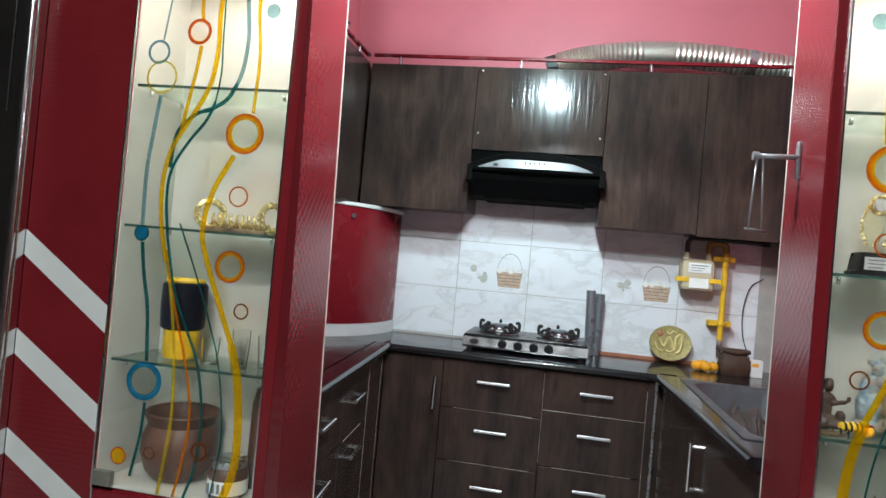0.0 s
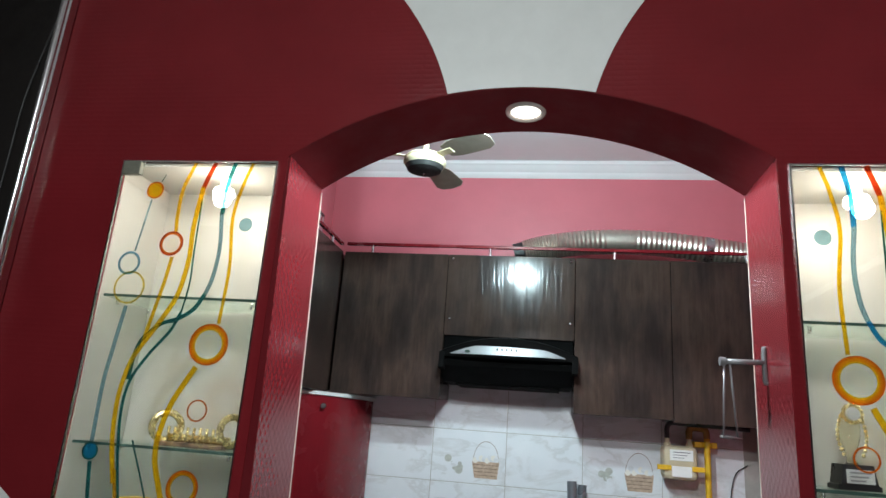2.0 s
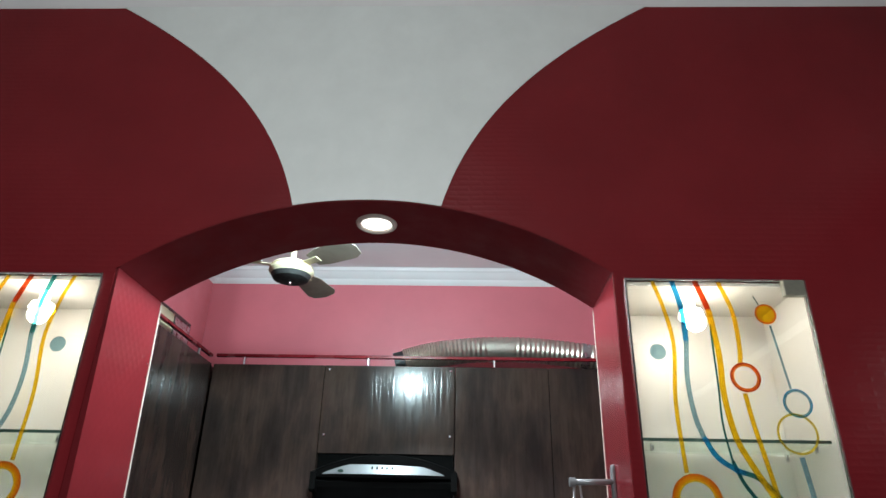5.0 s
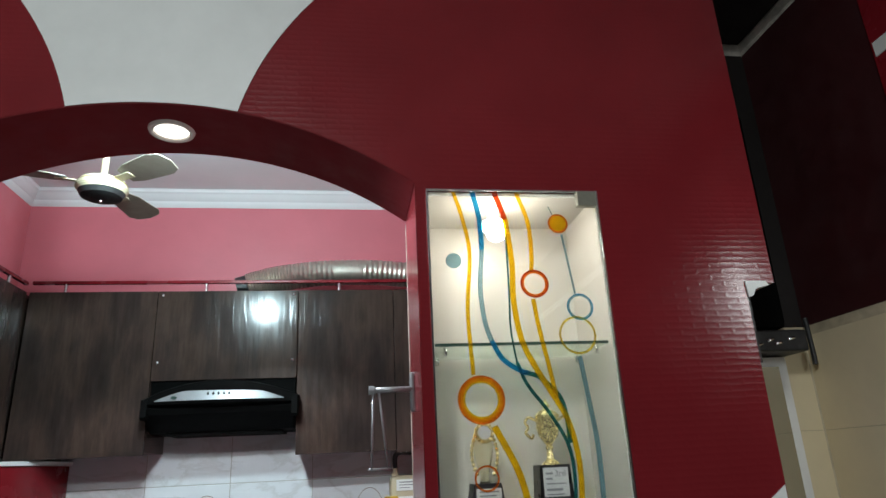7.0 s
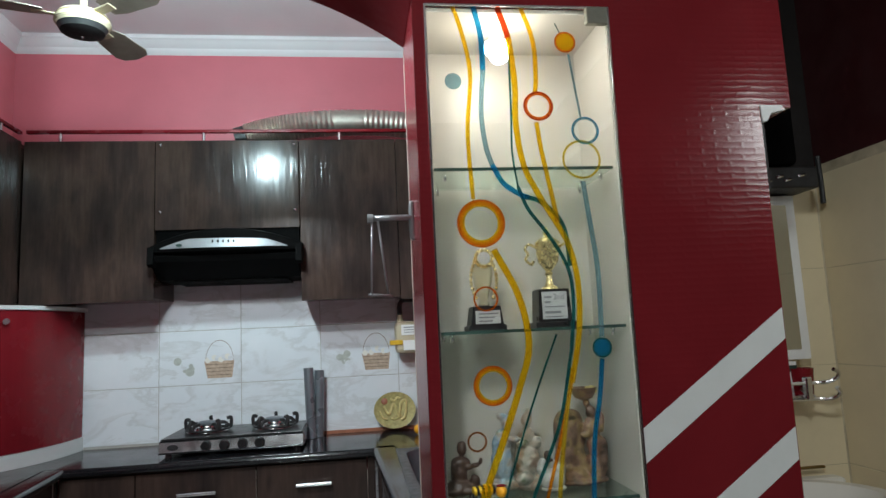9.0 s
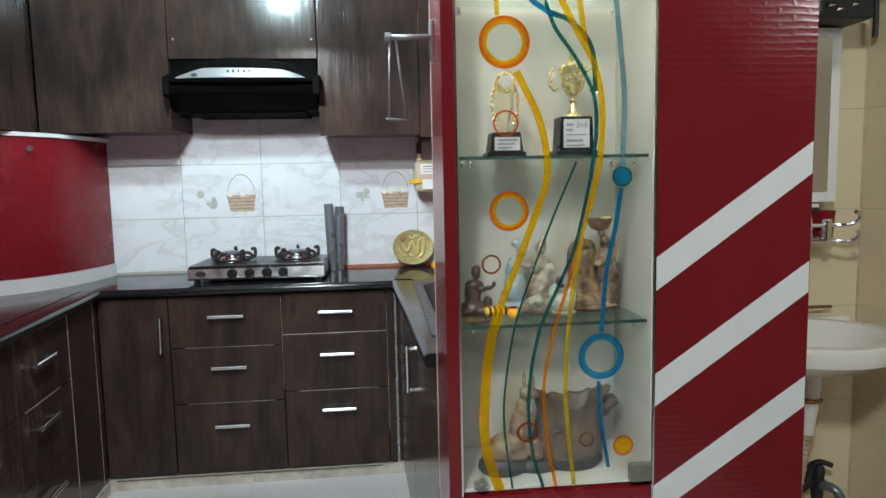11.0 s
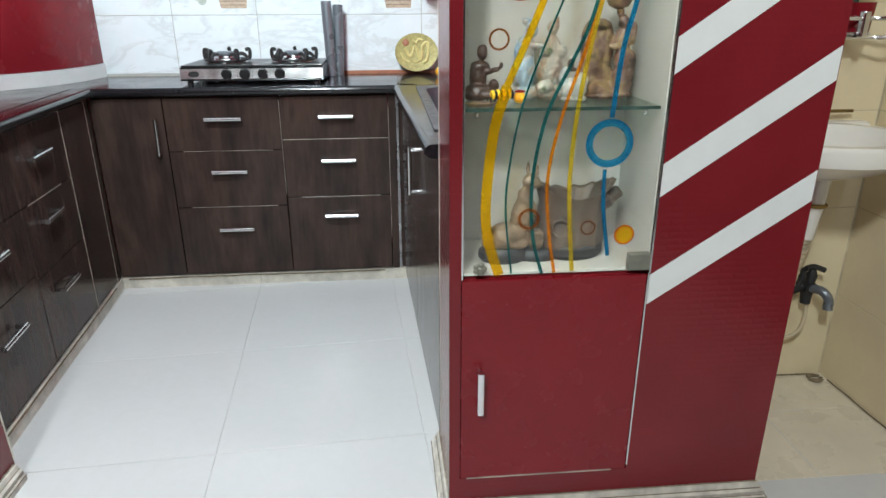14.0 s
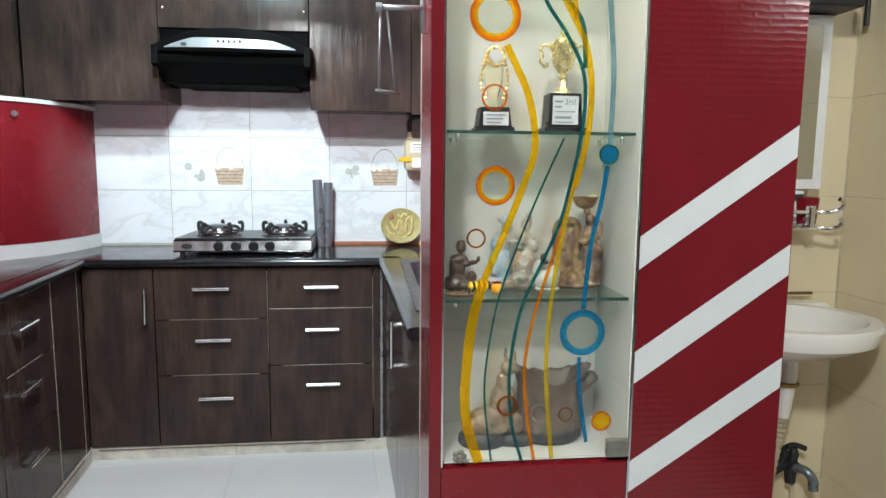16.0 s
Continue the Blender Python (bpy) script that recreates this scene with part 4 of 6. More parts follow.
wall_unit(-0.985, -0.428, U_LO, U_HI, "dark wood wall cabinet above the corner")
hoodcab = wall_unit(-0.428, 0.212, 1.88, U_HI, "short dark wood lift-up cabinet over the cooker hood")
for x in (-0.405, 0.19):
    for z in (1.95, 2.262):
        part("screw", ball(bmesh.new(), (x, U_FACE - 0.001, z), 0.006, (1, 0.4, 1), 8), CHROME, hoodcab, "small chrome screw cap")
wall_unit(0.212, 0.664, 1.54, U_HI, "dark wood wall cabinet with the meter below")
wall_unit(0.664, 1.128, 1.53, U_HI, "dark wood wall cabinet in the far corner")
side = thing("wall_cabinet", (-1.1, 1.0, U_LO), "dark wood wall cabinet along the side wall", "kitchen cabinet", "wall cabinets")
block("body", (K_LEFT + 0.001, 0.26, U_LO), (-1.012, K_BACK - 0.012, U_HI), WOOD, side, "", 0)
for a, b in ((0.26, 0.74), (0.74, 1.22), (1.22, 1.688)):
    block("door", (-1.011, a + 0.0015, U_LO - 0.012), (-0.993, b - 0.0015, U_HI), WOOD, side, "", 0.0015)

# rail along the tops
rail = thing("gallery_rail", (-0.2, 1.7, U_HI), "thin dark maroon gallery rail on chrome posts over the cabinets", "rail")
block("bar", (-0.98, 1.694, 2.322), (1.12, 1.712, 2.337), RED_PLAIN, rail, "", 0.002)
block("bar", (-1.02, 0.27, 2.322), (-1.002, 1.712, 2.337), RED_PLAIN, rail, "", 0.002)
for x in (-0.838, -0.218, 0.403, 1.02):
    part("post", tube(bmesh.new(), [(x, 1.703, U_HI), (x, 1.703, 2.322)], 0.008, 10), CHROME, rail, "chrome post")
for y in (0.5, 1.05, 1.55):
    part("post", tube(bmesh.new(), [(-1.011, y, U_HI), (-1.011, y, 2.322)], 0.008, 10), CHROME, rail, "chrome post")

# cooker hood
hood = thing("cooker_hood", (-0.09, 1.75, 1.64), "black cooker hood with a curved steel front", "cooker hood")
part("body", prism(bmesh.new(), [(1.585, 1.735), (1.60, 1.712), (1.742, 1.648), (1.752, 1.645), (2.0, 1.645), (2.0, 1.875), (1.70, 1.875), (1.70, 1.80)], "x", -0.422, 0.206), HOOD_BLACK, hood)
n = 24
bm = bmesh.new()
loops = []
for i in range(n + 1):
    u = 2 * i / n - 1
    x = -0.095 + 0.322 * u
    ztop = 1.782 + 0.068 * (1 - u * u)
    y = 1.545 + 0.035 * u * u
    loops.append([(x, y + 0.03, 1.742), (x, y + 0.004, 1.752), (x, y, 1.762), (x, y + 0.006, ztop - 0.004), (x, y + 0.02, ztop), (x, y + 0.13, ztop + 0.004), (x, y + 0.13, 1.742)])
rings(bm, loops)
visor = part("visor", bm, HOOD_BLACK, hood, "curved black visor")
for sx, x in ((-1, -0.424), (1, 0.2)):
    part("side_wing", prism(bmesh.new(), [(1.575, 1.775), (1.57, 1.7), (1.6, 1.69), (1.685, 1.735), (1.685, 1.79)], "x", x, x + 0.026), HOOD_BLACK, hood, "black end cheek")
part("grease_tray", prism(bmesh.new(), [(1.757, 1.6442), (1.757, 1.637), (1.765, 1.634), (1.985, 1.634), (1.985, 1.6442)], "x", -0.36, 0.15), HOOD_BLACK, hood, "shallow black filter tray")
bm = bmesh.new()
loops = []
for i in range(n + 1):
    u = 2 * i / n - 1
    x = -0.1 + 0.268 * u
    za, zb = 1.764, 1.767 + 0.055 * (1 - u * u)
    y = 1.543 + 0.035 * (0.83 * u) ** 2
    loops.append([(x, y - 0.006, za), (x, y - 0.002 + 0.012 * (1 - u * u), zb), (x, y + 0.02, zb), (x, y + 0.01, za)])
rings(bm, loops)
part("fascia", bm, SATIN, hood, "crescent-shaped brushed steel fascia")
for k in range(5):
    part("button", ball(bmesh.new(), (-0.145 + 0.022 * k, 1.539, 1.79), 0.0055, (0.8, 0.8, 1.2), 8), IRON, hood, "small dark push button")
part("badge", lathe(bmesh.new(), [(0.013, -0.002), (0.013, 0.002)], (0, 0, 0), 16, 0.5), EDGE_GREEN, hood, "oval green badge")
bpy.data.objects["badge"].matrix_basis = Matrix.Translation(Vector((-0.285, 1.547, 1.776)) - hood.location) @ Matrix.Rotation(radians(90), 4, "X")

duct = thing("exhaust_duct", (0.5, 1.85, U_HI), "ribbed flexible aluminium exhaust duct lying on the cabinets", "duct")
bm = bmesh.new()
pts = smooth_path([(-0.05, 1.86, 2.35), (0.04, 1.86, 2.377), (0.15, 1.86, 2.399), (0.32, 1.86, 2.418), (0.55, 1.86, 2.422), (0.75, 1.86, 2.407), (0.95, 1.86, 2.381), (1.12, 1.86, 2.36)], 16)
tube(bm, pts, 0.062, 18, False, 0.005)
part("hose", bm, DUCT, duct)
part("collar", tube(bmesh.new(), [(1.08, 1.86, 2.366), (1.115, 1.86, 2.361)], 0.071, 20), STEEL, duct, "smooth steel collar")
part("adapter", tube(bmesh.new(), [(-0.1, 1.86, 2.337), (-0.03, 1.86, 2.357)], 0.058, 18), IRON, duct, "black hood adapter")
part("tape_band", tube(bmesh.new(), [(0.86, 1.86, 2.394), (0.9, 1.86, 2.388)], 0.0675, 20), STEEL, duct, "foil tape band")

# corner unit with the bowed red front
corner = thing("corner_unit", (-1.05, 1.8, TOP), "bow-fronted red corner cabinet with white edge bands on the worktop", "corner cabinet")


def bow(dr, za, zb):
    pts = [(-1.2 + (0.362 + dr) * math.cos(math.pi / 2 * i / 28), 2.012 - (0.585 + dr) * math.sin(math.pi / 2 * i / 28)) for i in range(29)]
    return prism(bmesh.new(), [*pts, (-1.198, 2.012)], "z", za, zb)


part("bowed_front", bow(0.0, 0.948, 1.53), RED_PLAIN, corner, "bowed glossy red front")
part("edge_band", bow(0.006, TOP + 0.0005, 0.946), WHITE_LAM, corner, "white lower edge band")
part("edge_band", bow(0.012, 1.532, 1.549), WHITE_LAM, corner, "white upper edge band")
part("knob", tube(bmesh.new(), [(-0.972, 1.585, 1.482), (-0.96, 1.556, 1.482), (-0.955, 1.542, 1.482)], [0.006, 0.009, 0.013], 12, False), CHROME, corner, "round chrome knob")

# hob
hob = thing("gas_hob", (-0.08, 1.78, TOP), "two-burner gas hob with a black glass top and steel front", "gas hob")
HX0, HX1, HY0, HY1 = -0.375, 0.215, 1.60, 1.97
part("body", prism(bmesh.new(), [(HY0, 0.902), (HY0 - 0.003, 0.91), (HY0 + 0.004, 0.95), (HY0 + 0.012, 0.956), (HY1, 0.956), (HY1, 0.902)], "x", HX0, HX1), HOB_STEEL, hob, "steel body")
block("glass_top", (HX0 + 0.004, HY0 + 0.006, 0.957), (HX1 - 0.004, HY1 - 0.004, 0.964), BLACK, hob, "black glass top", 0.002)
for x in (HX0 + 0.03, HX1 - 0.03):
    for y in (HY0 + 0.03, HY1 - 0.03):
        part("foot", lathe(bmesh.new(), [(0.014, TOP), (0.012, 0.903)], (x, y, 0), 12), BLACK, hob)
for x in (-0.22, 0.075):
    y = 1.79
    b = part("burner", lathe(bmesh.new(), [(0.088, 0.965), (0.086, 0.971), (0.06, 0.972), (0.055, 0.98), (0.036, 0.984), (0.034, 0.996), (0.03, 1.0), (0.001, 1.002)], (x, y, 0), 30), CHROME, hob, "round steel burner with drip pan")
    part("burner_cap", lathe(bmesh.new(), [(0.044, 0.996), (0.045, 1.004), (0.038, 1.009), (0.001, 1.01)], (x, y, 0), 24), TUBE_STEEL, b, "dull metal burner cap")
    bm = bmesh.new()
    torus(bm, (x, y, 0.974), 0.092, 0.0045, "z", 34, 8)
    for k in range(5):
        a = 2 * math.pi * (k + 0.3) / 5
        c, s_ = math.cos(a), math.sin(a)
        tube(bm, [(x + 0.05 * c, y + 0.05 * s_, 0.998), (x + 0.075 * c, y + 0.075 * s_, 0.996), (x + 0.098 * c, y + 0.098 * s_, 0.976), (x + 0.104 * c, y + 0.104 * s_, 0.998), (x + 0.1 * c, y + 0.1 * s_, 1.016), (x + 0.084 * c, y + 0.084 * s_, 1.013)], 0.008, 8)
    part("pan_support", bm, IRON, hob, "black cast iron pan support")
for x in (-0.185, -0.11, -0.035, 0.035):
    k = part("knob", tube(bmesh.new(), [(x, HY0 + 0.001, 0.929), (x, HY0 - 0.012, 0.929), (x, HY0 - 0.022, 0.929)], [0.022, 0.021, 0.018], 18, False), BLACK, hob, "round black control knob")
bm = lathe(bmesh.new(), [(0.022, -0.001), (0.022, 0.001)], (0, 0, 0), 20, 0.55)
bd = part("badge", turned(bm, Matrix.Translation((HX0 + 0.055, HY0 - 0.0015, 0.929)) @ Matrix.Rotation(radians(90), 4, "X")), IRON, hob, "oval dark badge")

# steel tubes, plate, fruit, bag
for x, y, top, lean in ((0.232, 1.9, 1.215, -0.012), (0.262, 1.93, 1.20, 0.008)):
    p = thing("steel_flask", (x, y, TOP), "tall slim steel cylinder standing on the worktop", "flask", "steel cylinders")
    part("cylinder", tube(bmesh.new(), [(x, y, TOP + 0.0005), (x + lean, y + 0.02, top)], 0.0235, 18), TUBE_STEEL, p)
plate = thing("decorative_plate", (0.63, 1.97, TOP), "gold-green decorative plate leaning on the tiles", "plate")
tilt = Matrix.Translation((0.632, 1.965, 0.985)) @ Matrix.Rotation(radians(90 - 12), 4, "X")
part("dish", turned(lathe(bmesh.new(), [(0.001, -0.004), (0.085, -0.004), (0.103, 0.004), (0.103, 0.008), (0.08, 0.003), (0.001, 0.002)], (0, 0, 0), 36, 0.86), tilt), grained(material("olive_gold_enamel", (0.34, 0.29, 0.11), 0.5, 0.25), (0.34, 0.29, 0.11), 0.35, 70, 0.5, relief=0.004), plate)
bm = bmesh.new()
tube(bm, [(-0.055, 0.02, 0.006), (-0.03, -0.02, 0.006), (-0.005, 0.03, 0.006), (0.02, -0.035, 0.006), (0.03, 0.03, 0.006), (0.055, 0.04, 0.006), (0.05, -0.03, 0.006), (0.03, -0.05, 0.006)], 0.0075, 8)
tube(bm, [(-0.075, 0.0, 0.005), (-0.06, -0.035, 0.005), (-0.035, -0.045, 0.005)], 0.005, 8)
tube(bm, [(-0.02, 0.055, 0.005), (0.0, 0.045, 0.005), (0.012, 0.06, 0.005), (0.03, 0.055, 0.005)], 0.006, 8)
tube(bm, [(0.02, -0.03, 0.005), (0.0, -0.045, 0.005), (-0.02, -0.04, 0.005)], 0.005, 8)
part("relief", turned(bm, tilt), RELIEF, plate, "raised gold swirls")
part("relief", turned(ball(bmesh.new(), (-0.05, 0.045, 0.005), 0.016, (1, 1, 0.3)), tilt), COPPER_EDGE, plate, "raised dull red blossom")
for x, y in ((0.735, 1.80), (0.775, 1.785), (0.81, 1.80), (0.77, 1.84)):
    o = thing("orange", (x, y, TOP), "small orange fruit lying on the worktop", "fruit", "oranges")
    part("peel", ball(bmesh.new(), (x, y, TOP + 0.0245), 0.025, (1, 1, 0.96), 16), ORANGE_FRUIT, o)
    part("stem", ball(bmesh.new(), (x, y, TOP + 0.049), 0.004, (1, 1, 0.5), 6), FIG_WOOD, o)
bag = thing("brown_pouch", (0.9, 1.8, TOP), "dark brown leather pouch standing beside the fruit", "pouch")
bm = bmesh.new()
rings(bm, [[(0.9 + sx * w + dx, 1.8 + sy * d, z) for sx, sy in ((-1, -1), (-0.3, -1.15), (0.4, -1.1), (1, -1), (1, 1), (0, 1.1), (-1, 1))] for w, d, dx, z in ((0.058, 0.04, 0, TOP + 0.0005), (0.066, 0.046, 0, TOP + 0.03), (0.06, 0.042, 0.004, TOP + 0.075), (0.05, 0.03, 0.0, TOP + 0.095), (0.064, 0.025, -0.004, TOP + 0.115), (0.06, 0.02, 0, TOP + 0.122))])
part("pouch_body", bm, BROWN_CLOTH, bag)
part("flap", tube(bmesh.new(), [(0.84, 1.768, TOP + 0.112), (0.9, 1.762, TOP + 0.105), (0.962, 1.768, TOP + 0.114)], 0.009, 8), BROWN_CLOTH, bag, "folded flap")
box_ = thing("carton", (1.0, 1.79, TOP), "small white carton with coloured print", "carton")
block("carton_body", (0.968, 1.76, TOP + 0.0005), (1.02, 1.81, TOP + 0.08), PAPER, box_)
block("print_bar", (0.972, 1.7585, TOP + 0.05), (1.0, 1.7598, TOP + 0.066), ORANGE_FRUIT, box_, "orange printed patch", 0)

# gas meter and pipes
meter = thing("gas_meter", (0.72, 1.94, 1.26), "ivory gas meter with yellow straps on the tiled wall", "gas meter")
part("body", box(bmesh.new(), (0.645, 1.86, 1.262), (0.80, 1.985, 1.418), 0.022), PALE, meter)
for x in (0.672, 0.775):
    part("spigot", lathe(bmesh.new(), [(0.017, 1.417), (0.017, 1.43), (0.012, 1.432), (0.012, 1.452)], (x, 1.925, 0), 14), PALE, meter)
block("dial_window", (0.672, 1.855, 1.35), (0.778, 1.8605, 1.40), PAPER, meter, "white dial panel", 0.002)
for k, (a, b) in enumerate(((1.386, 1.39), (1.374, 1.377), (1.362, 1.3645))):
    block("print_bar", (0.685, 1.853, a), (0.765 - 0.015 * k, 1.8548, b), INK, meter, "dark printed line", 0)
block("label_panel", (0.68, 1.855, 1.277), (0.77, 1.8605, 1.325), PAPER, meter, "white paper label", 0.001)
block("strap", (0.615, 1.852, 1.305), (0.678, 1.875, 1.328), YELLOW, meter, "yellow mounting strap", 0.003)
block("strap", (0.772, 1.852, 1.305), (0.828, 1.875, 1.328), YELLOW, meter, "yellow mounting strap", 0.003)
pipe = thing("gas_pipe", (0.857, 1.93, 0.95), "yellow painted gas pipe with brackets and an elbow", "gas pipe")
part("elbow", tube(bmesh.new(), [(0.775, 1.925, 1.452), (0.776, 1.925, 1.49), (0.79, 1.925, 1.505), (0.83, 1.925, 1.505), (0.852, 1.925, 1.495), (0.857, 1.925, 1.46)], 0.016, 12), BRASSY, pipe, "tarnished brass elbow")
part("riser", tube(bmesh.new(), [(0.857, 1.925, 1.46), (0.857, 1.925, 1.03)], 0.0145, 12), YELLOW, pipe)
part("valve", tube(bmesh.new(), [(0.857, 1.925, 1.03), (0.857, 1.925, 1.0), (0.857, 1.925, 0.94)], [0.012, 0.016, 0.011], 10, False), STEEL, pipe, "grey valve fitting")
for z in (1.43, 1.11):
    part("bracket", box(bmesh.new(), (0.80, 1.928, z - 0.014), (0.905, 1.998, z + 0.014), 0.004), YELLOW, pipe, "yellow wall bracket")
    part("clamp", torus(bmesh.new(), (0.857, 1.925, z), 0.019, 0.005, "z", 18, 6, 2.0), YELLOW, pipe)
hose = thing("gas_hose", (0.67, 1.92, 1.45), "black rubber hose rising from the gas meter", "hose")
part("hose_run", tube(bmesh.new(), [(0.672, 1.925, 1.452), (0.672, 1.92, 1.5), (0.69, 1.91, 1.515 + 0.008), (0.74, 1.87, 1.522), (0.87, 1.82, 1.518), (1.02, 1.8, 1.512)], 0.0125, 10), BLACK, hose)
wire = thing("cable", (1.0, 1.95, 1.1), "thin black cable looping down the tiles", "cable")
part("cable_run", tube(bmesh.new(), [(1.06, 2.008, 1.35), (1.0, 2.005, 1.3), (0.975, 2.005, 1.18), (0.985, 2.005, 1.05), (1.03, 2.005, 0.93)], 0.0025, 6), BLACK, wire)

# steel hanger on the jamb
rack = thing("folding_hanger", (0.59, 0.155, 1.6), "chrome folding hanger fixed to the arch jamb", "hanger")
part("wall_plate", tube(bmesh.new(), [(0.5985, 0.155, 1.575), (0.594, 0.155, 1.58), (0.594, 0.155, 1.65), (0.5985, 0.155, 1.655)], 0.006, 8), SATIN, rack)
part("arm", tube(bmesh.new(), [(0.594, 0.155, 1.622), (0.5, 0.15, 1.62)], 0.0065, 8), SATIN, rack)
part("arm_knob", tube(bmesh.new(), [(0.505, 0.15, 1.62), (0.492, 0.15, 1.62)], 0.0105, 10), SATIN, rack)
part("rod", tube(bmesh.new(), [(0.515, 0.15, 1.618), (0.536, 0.19, 1.445)], 0.0024, 8), SATIN, rack, "thin hanging rod")
part("rod", tube(bmesh.new(), [(0.502, 0.15, 1.618), (0.497, 0.16, 1.448)], 0.0024, 8), SATIN, rack, "thin hanging rod")
part("rod", tube(bmesh.new(), [(0.49, 0.16, 1.447), (0.545, 0.19, 1.444)], 0.003, 8), SATIN, rack, "cross rod")

# ceiling fan
fan = thing("ceiling_fan", (-0.42, 0.87, 2.43), "cream ceiling fan with three blades, at rest", "ceiling fan")
FX, FY, FZ = -0.42, 0.87, 2.43
part("motor", lathe(bmesh.new(), [(0.001, FZ + 0.05), (0.045, FZ + 0.048), (0.075, FZ + 0.034), (0.084, FZ + 0.018), (0.084, FZ), (0.08, FZ - 0.004), (0.078, FZ - 0.008)], (FX, FY, 0), 32), PALE, fan)
part("motor_band", torus(bmesh.new(), (FX, FY, FZ + 0.006), 0.083, 0.004, "z", 36, 8), PALE, fan, "raised cream band")
part("motor_band", torus(bmesh.new(), (FX, FY, FZ + 0.022), 0.08, 0.003, "z", 36, 8), BRASSY, fan, "thin brass band")
part("bottom_cover", lathe(bmesh.new(), [(0.077, FZ - 0.008), (0.068, FZ - 0.025), (0.045, FZ - 0.034), (0.001, FZ - 0.036)], (FX, FY, 0), 30), IRON, fan, "dark underside cover")
part("finial", ball(bmesh.new(), (FX, FY, FZ - 0.039), 0.006, (1, 1, 1.2), 8), CHROME, fan)
part("downrod", tube(bmesh.new(), [(FX, FY, FZ + 0.05), (FX, FY, K_CEIL)], 0.012, 12), PALE, fan)
part("canopy", lathe(bmesh.new(), [(0.02, K_CEIL - 0.09), (0.05, K_CEIL - 0.05), (0.065, K_CEIL - 0.001)], (FX, FY, 0), 20), PALE, fan)
for ang in (-35, 78, 200):
    m = Matrix.Translation((FX, FY, FZ + 0.028)) @ Matrix.Rotation(radians(ang), 4, "Z") @ Matrix.Rotation(radians(-11), 4, "X")
    bm = bmesh.new()
    outl = [(0.115, -0.035), (0.16, -0.05), (0.29, -0.06), (0.325, -0.045), (0.34, 0.0), (0.325, 0.045), (0.29, 0.06), (0.16, 0.05), (0.115, 0.035)]
    blade = part("blade", turned(prism(bm, outl, "z", 0.0, 0.003), m), BLADE, fan, "dull beige metal blade")
    part("blade_arm", turned(box(bmesh.new(), (0.06, -0.016, -0.004), (0.15, 0.016, -0.0005), 0.001), m), PALE, blade)

radio = thing("switch_box", (-1.09, 1.3, U_HI), "small black and grey radio standing on the side cabinet", "radio")
block("case", (-1.13, 1.12, U_HI + 0.0005), (-1.05, 1.5, U_HI + 0.14), BLACK, radio, "", 0.004)
block("front_panel", (-1.049, 1.14, U_HI + 0.02), (-1.045, 1.3, U_HI + 0.12), PALE, radio, "grey front panel", 0.001)
block("front_panel", (-1.049, 1.32, U_HI + 0.03), (-1.045, 1.48, U_HI + 0.115), STEEL, radio, "grey loudspeaker panel", 0.001)

bulb = thing("wall_bulb", (-0.1, 0.29, 2.5), "lit white bulb on the kitchen side of the arch wall", "bulb")
part("holder", lathe(bmesh.new(), [(0.03, 0.0), (0.028, 0.02), (0.018, 0.03)], (0, 0, 0), 16), PALE, bulb)
bpy.data.objects["holder"].matrix_basis = Matrix.Translation(Vector((-0.1, WALL_T, 2.5)) - bulb.location) @ Matrix.Rotation(radians(-90), 4, "X")

# ---- alcove with the wash basin ----
AX, AY = 1.95, 0.56
basin = thing("wash_basin", (1.76, 0.4, 0.78), "white ceramic wall-hung wash basin with a waste pipe", "wash basin")
bm = bmesh.new()
loops = []
for r, dz, dy in ((0.03, -0.118, 0.06), (0.09, -0.11, 0.05), (0.17, -0.08, 0.03), (0.225, -0.04, 0.0), (0.24, 0.0, 0.0), (0.235, 0.012, 0.0), (0.2, 0.012, 0.0), (0.185, -0.01, 0.0), (0.13, -0.07, 0.01), (0.04, -0.1, 0.02)):
    loops.append([(1.64 + r * 1.0 * math.cos(2 * math.pi * i / 40), 0.345 + dy + min(0.21 - dy, r * 0.85 * math.sin(2 * math.pi * i / 40)), 0.862 + dz) for i in range(40)])
rings(bm, loops)
part("bowl", bm, CERAMIC, basin)
part("back_ledge", box(bmesh.new(), (1.44, 0.5, 0.8), (1.885, 0.556, 0.875), 0.012), CERAMIC, basin, "raised ceramic ledge")
part("waste_trap", tube(bmesh.new(), [(1.70, 0.42, 0.74), (1.70, 0.42, 0.66), (1.698, 0.43, 0.55)], [0.03, 0.026, 0.022], 14, False), CERAMIC, basin, "white plastic trap")
part("waste_collar", torus(bmesh.new(), (1.70, 0.42, 0.655), 0.028, 0.006, "z", 20, 8), BRASSY, basin, "rusty collar")
bm = bmesh.new()
pts = smooth_path([(1.70, 0.43, 0.56), (1.69, 0.44, 0.45), (1.67, 0.45, 0.3), (1.64, 0.46, 0.18), (1.6, 0.5, 0.1), (1.58, 0.54, 0.05)], 14)
tube(bm, pts, 0.018, 12, False, 0.003)
part("waste_hose", bm, grained(material("stained_cream_hose", (0.45, 0.38, 0.26), 0.6), (0.45, 0.38, 0.26), 0.35, 30, 0.6), basin, "ribbed stained hose")

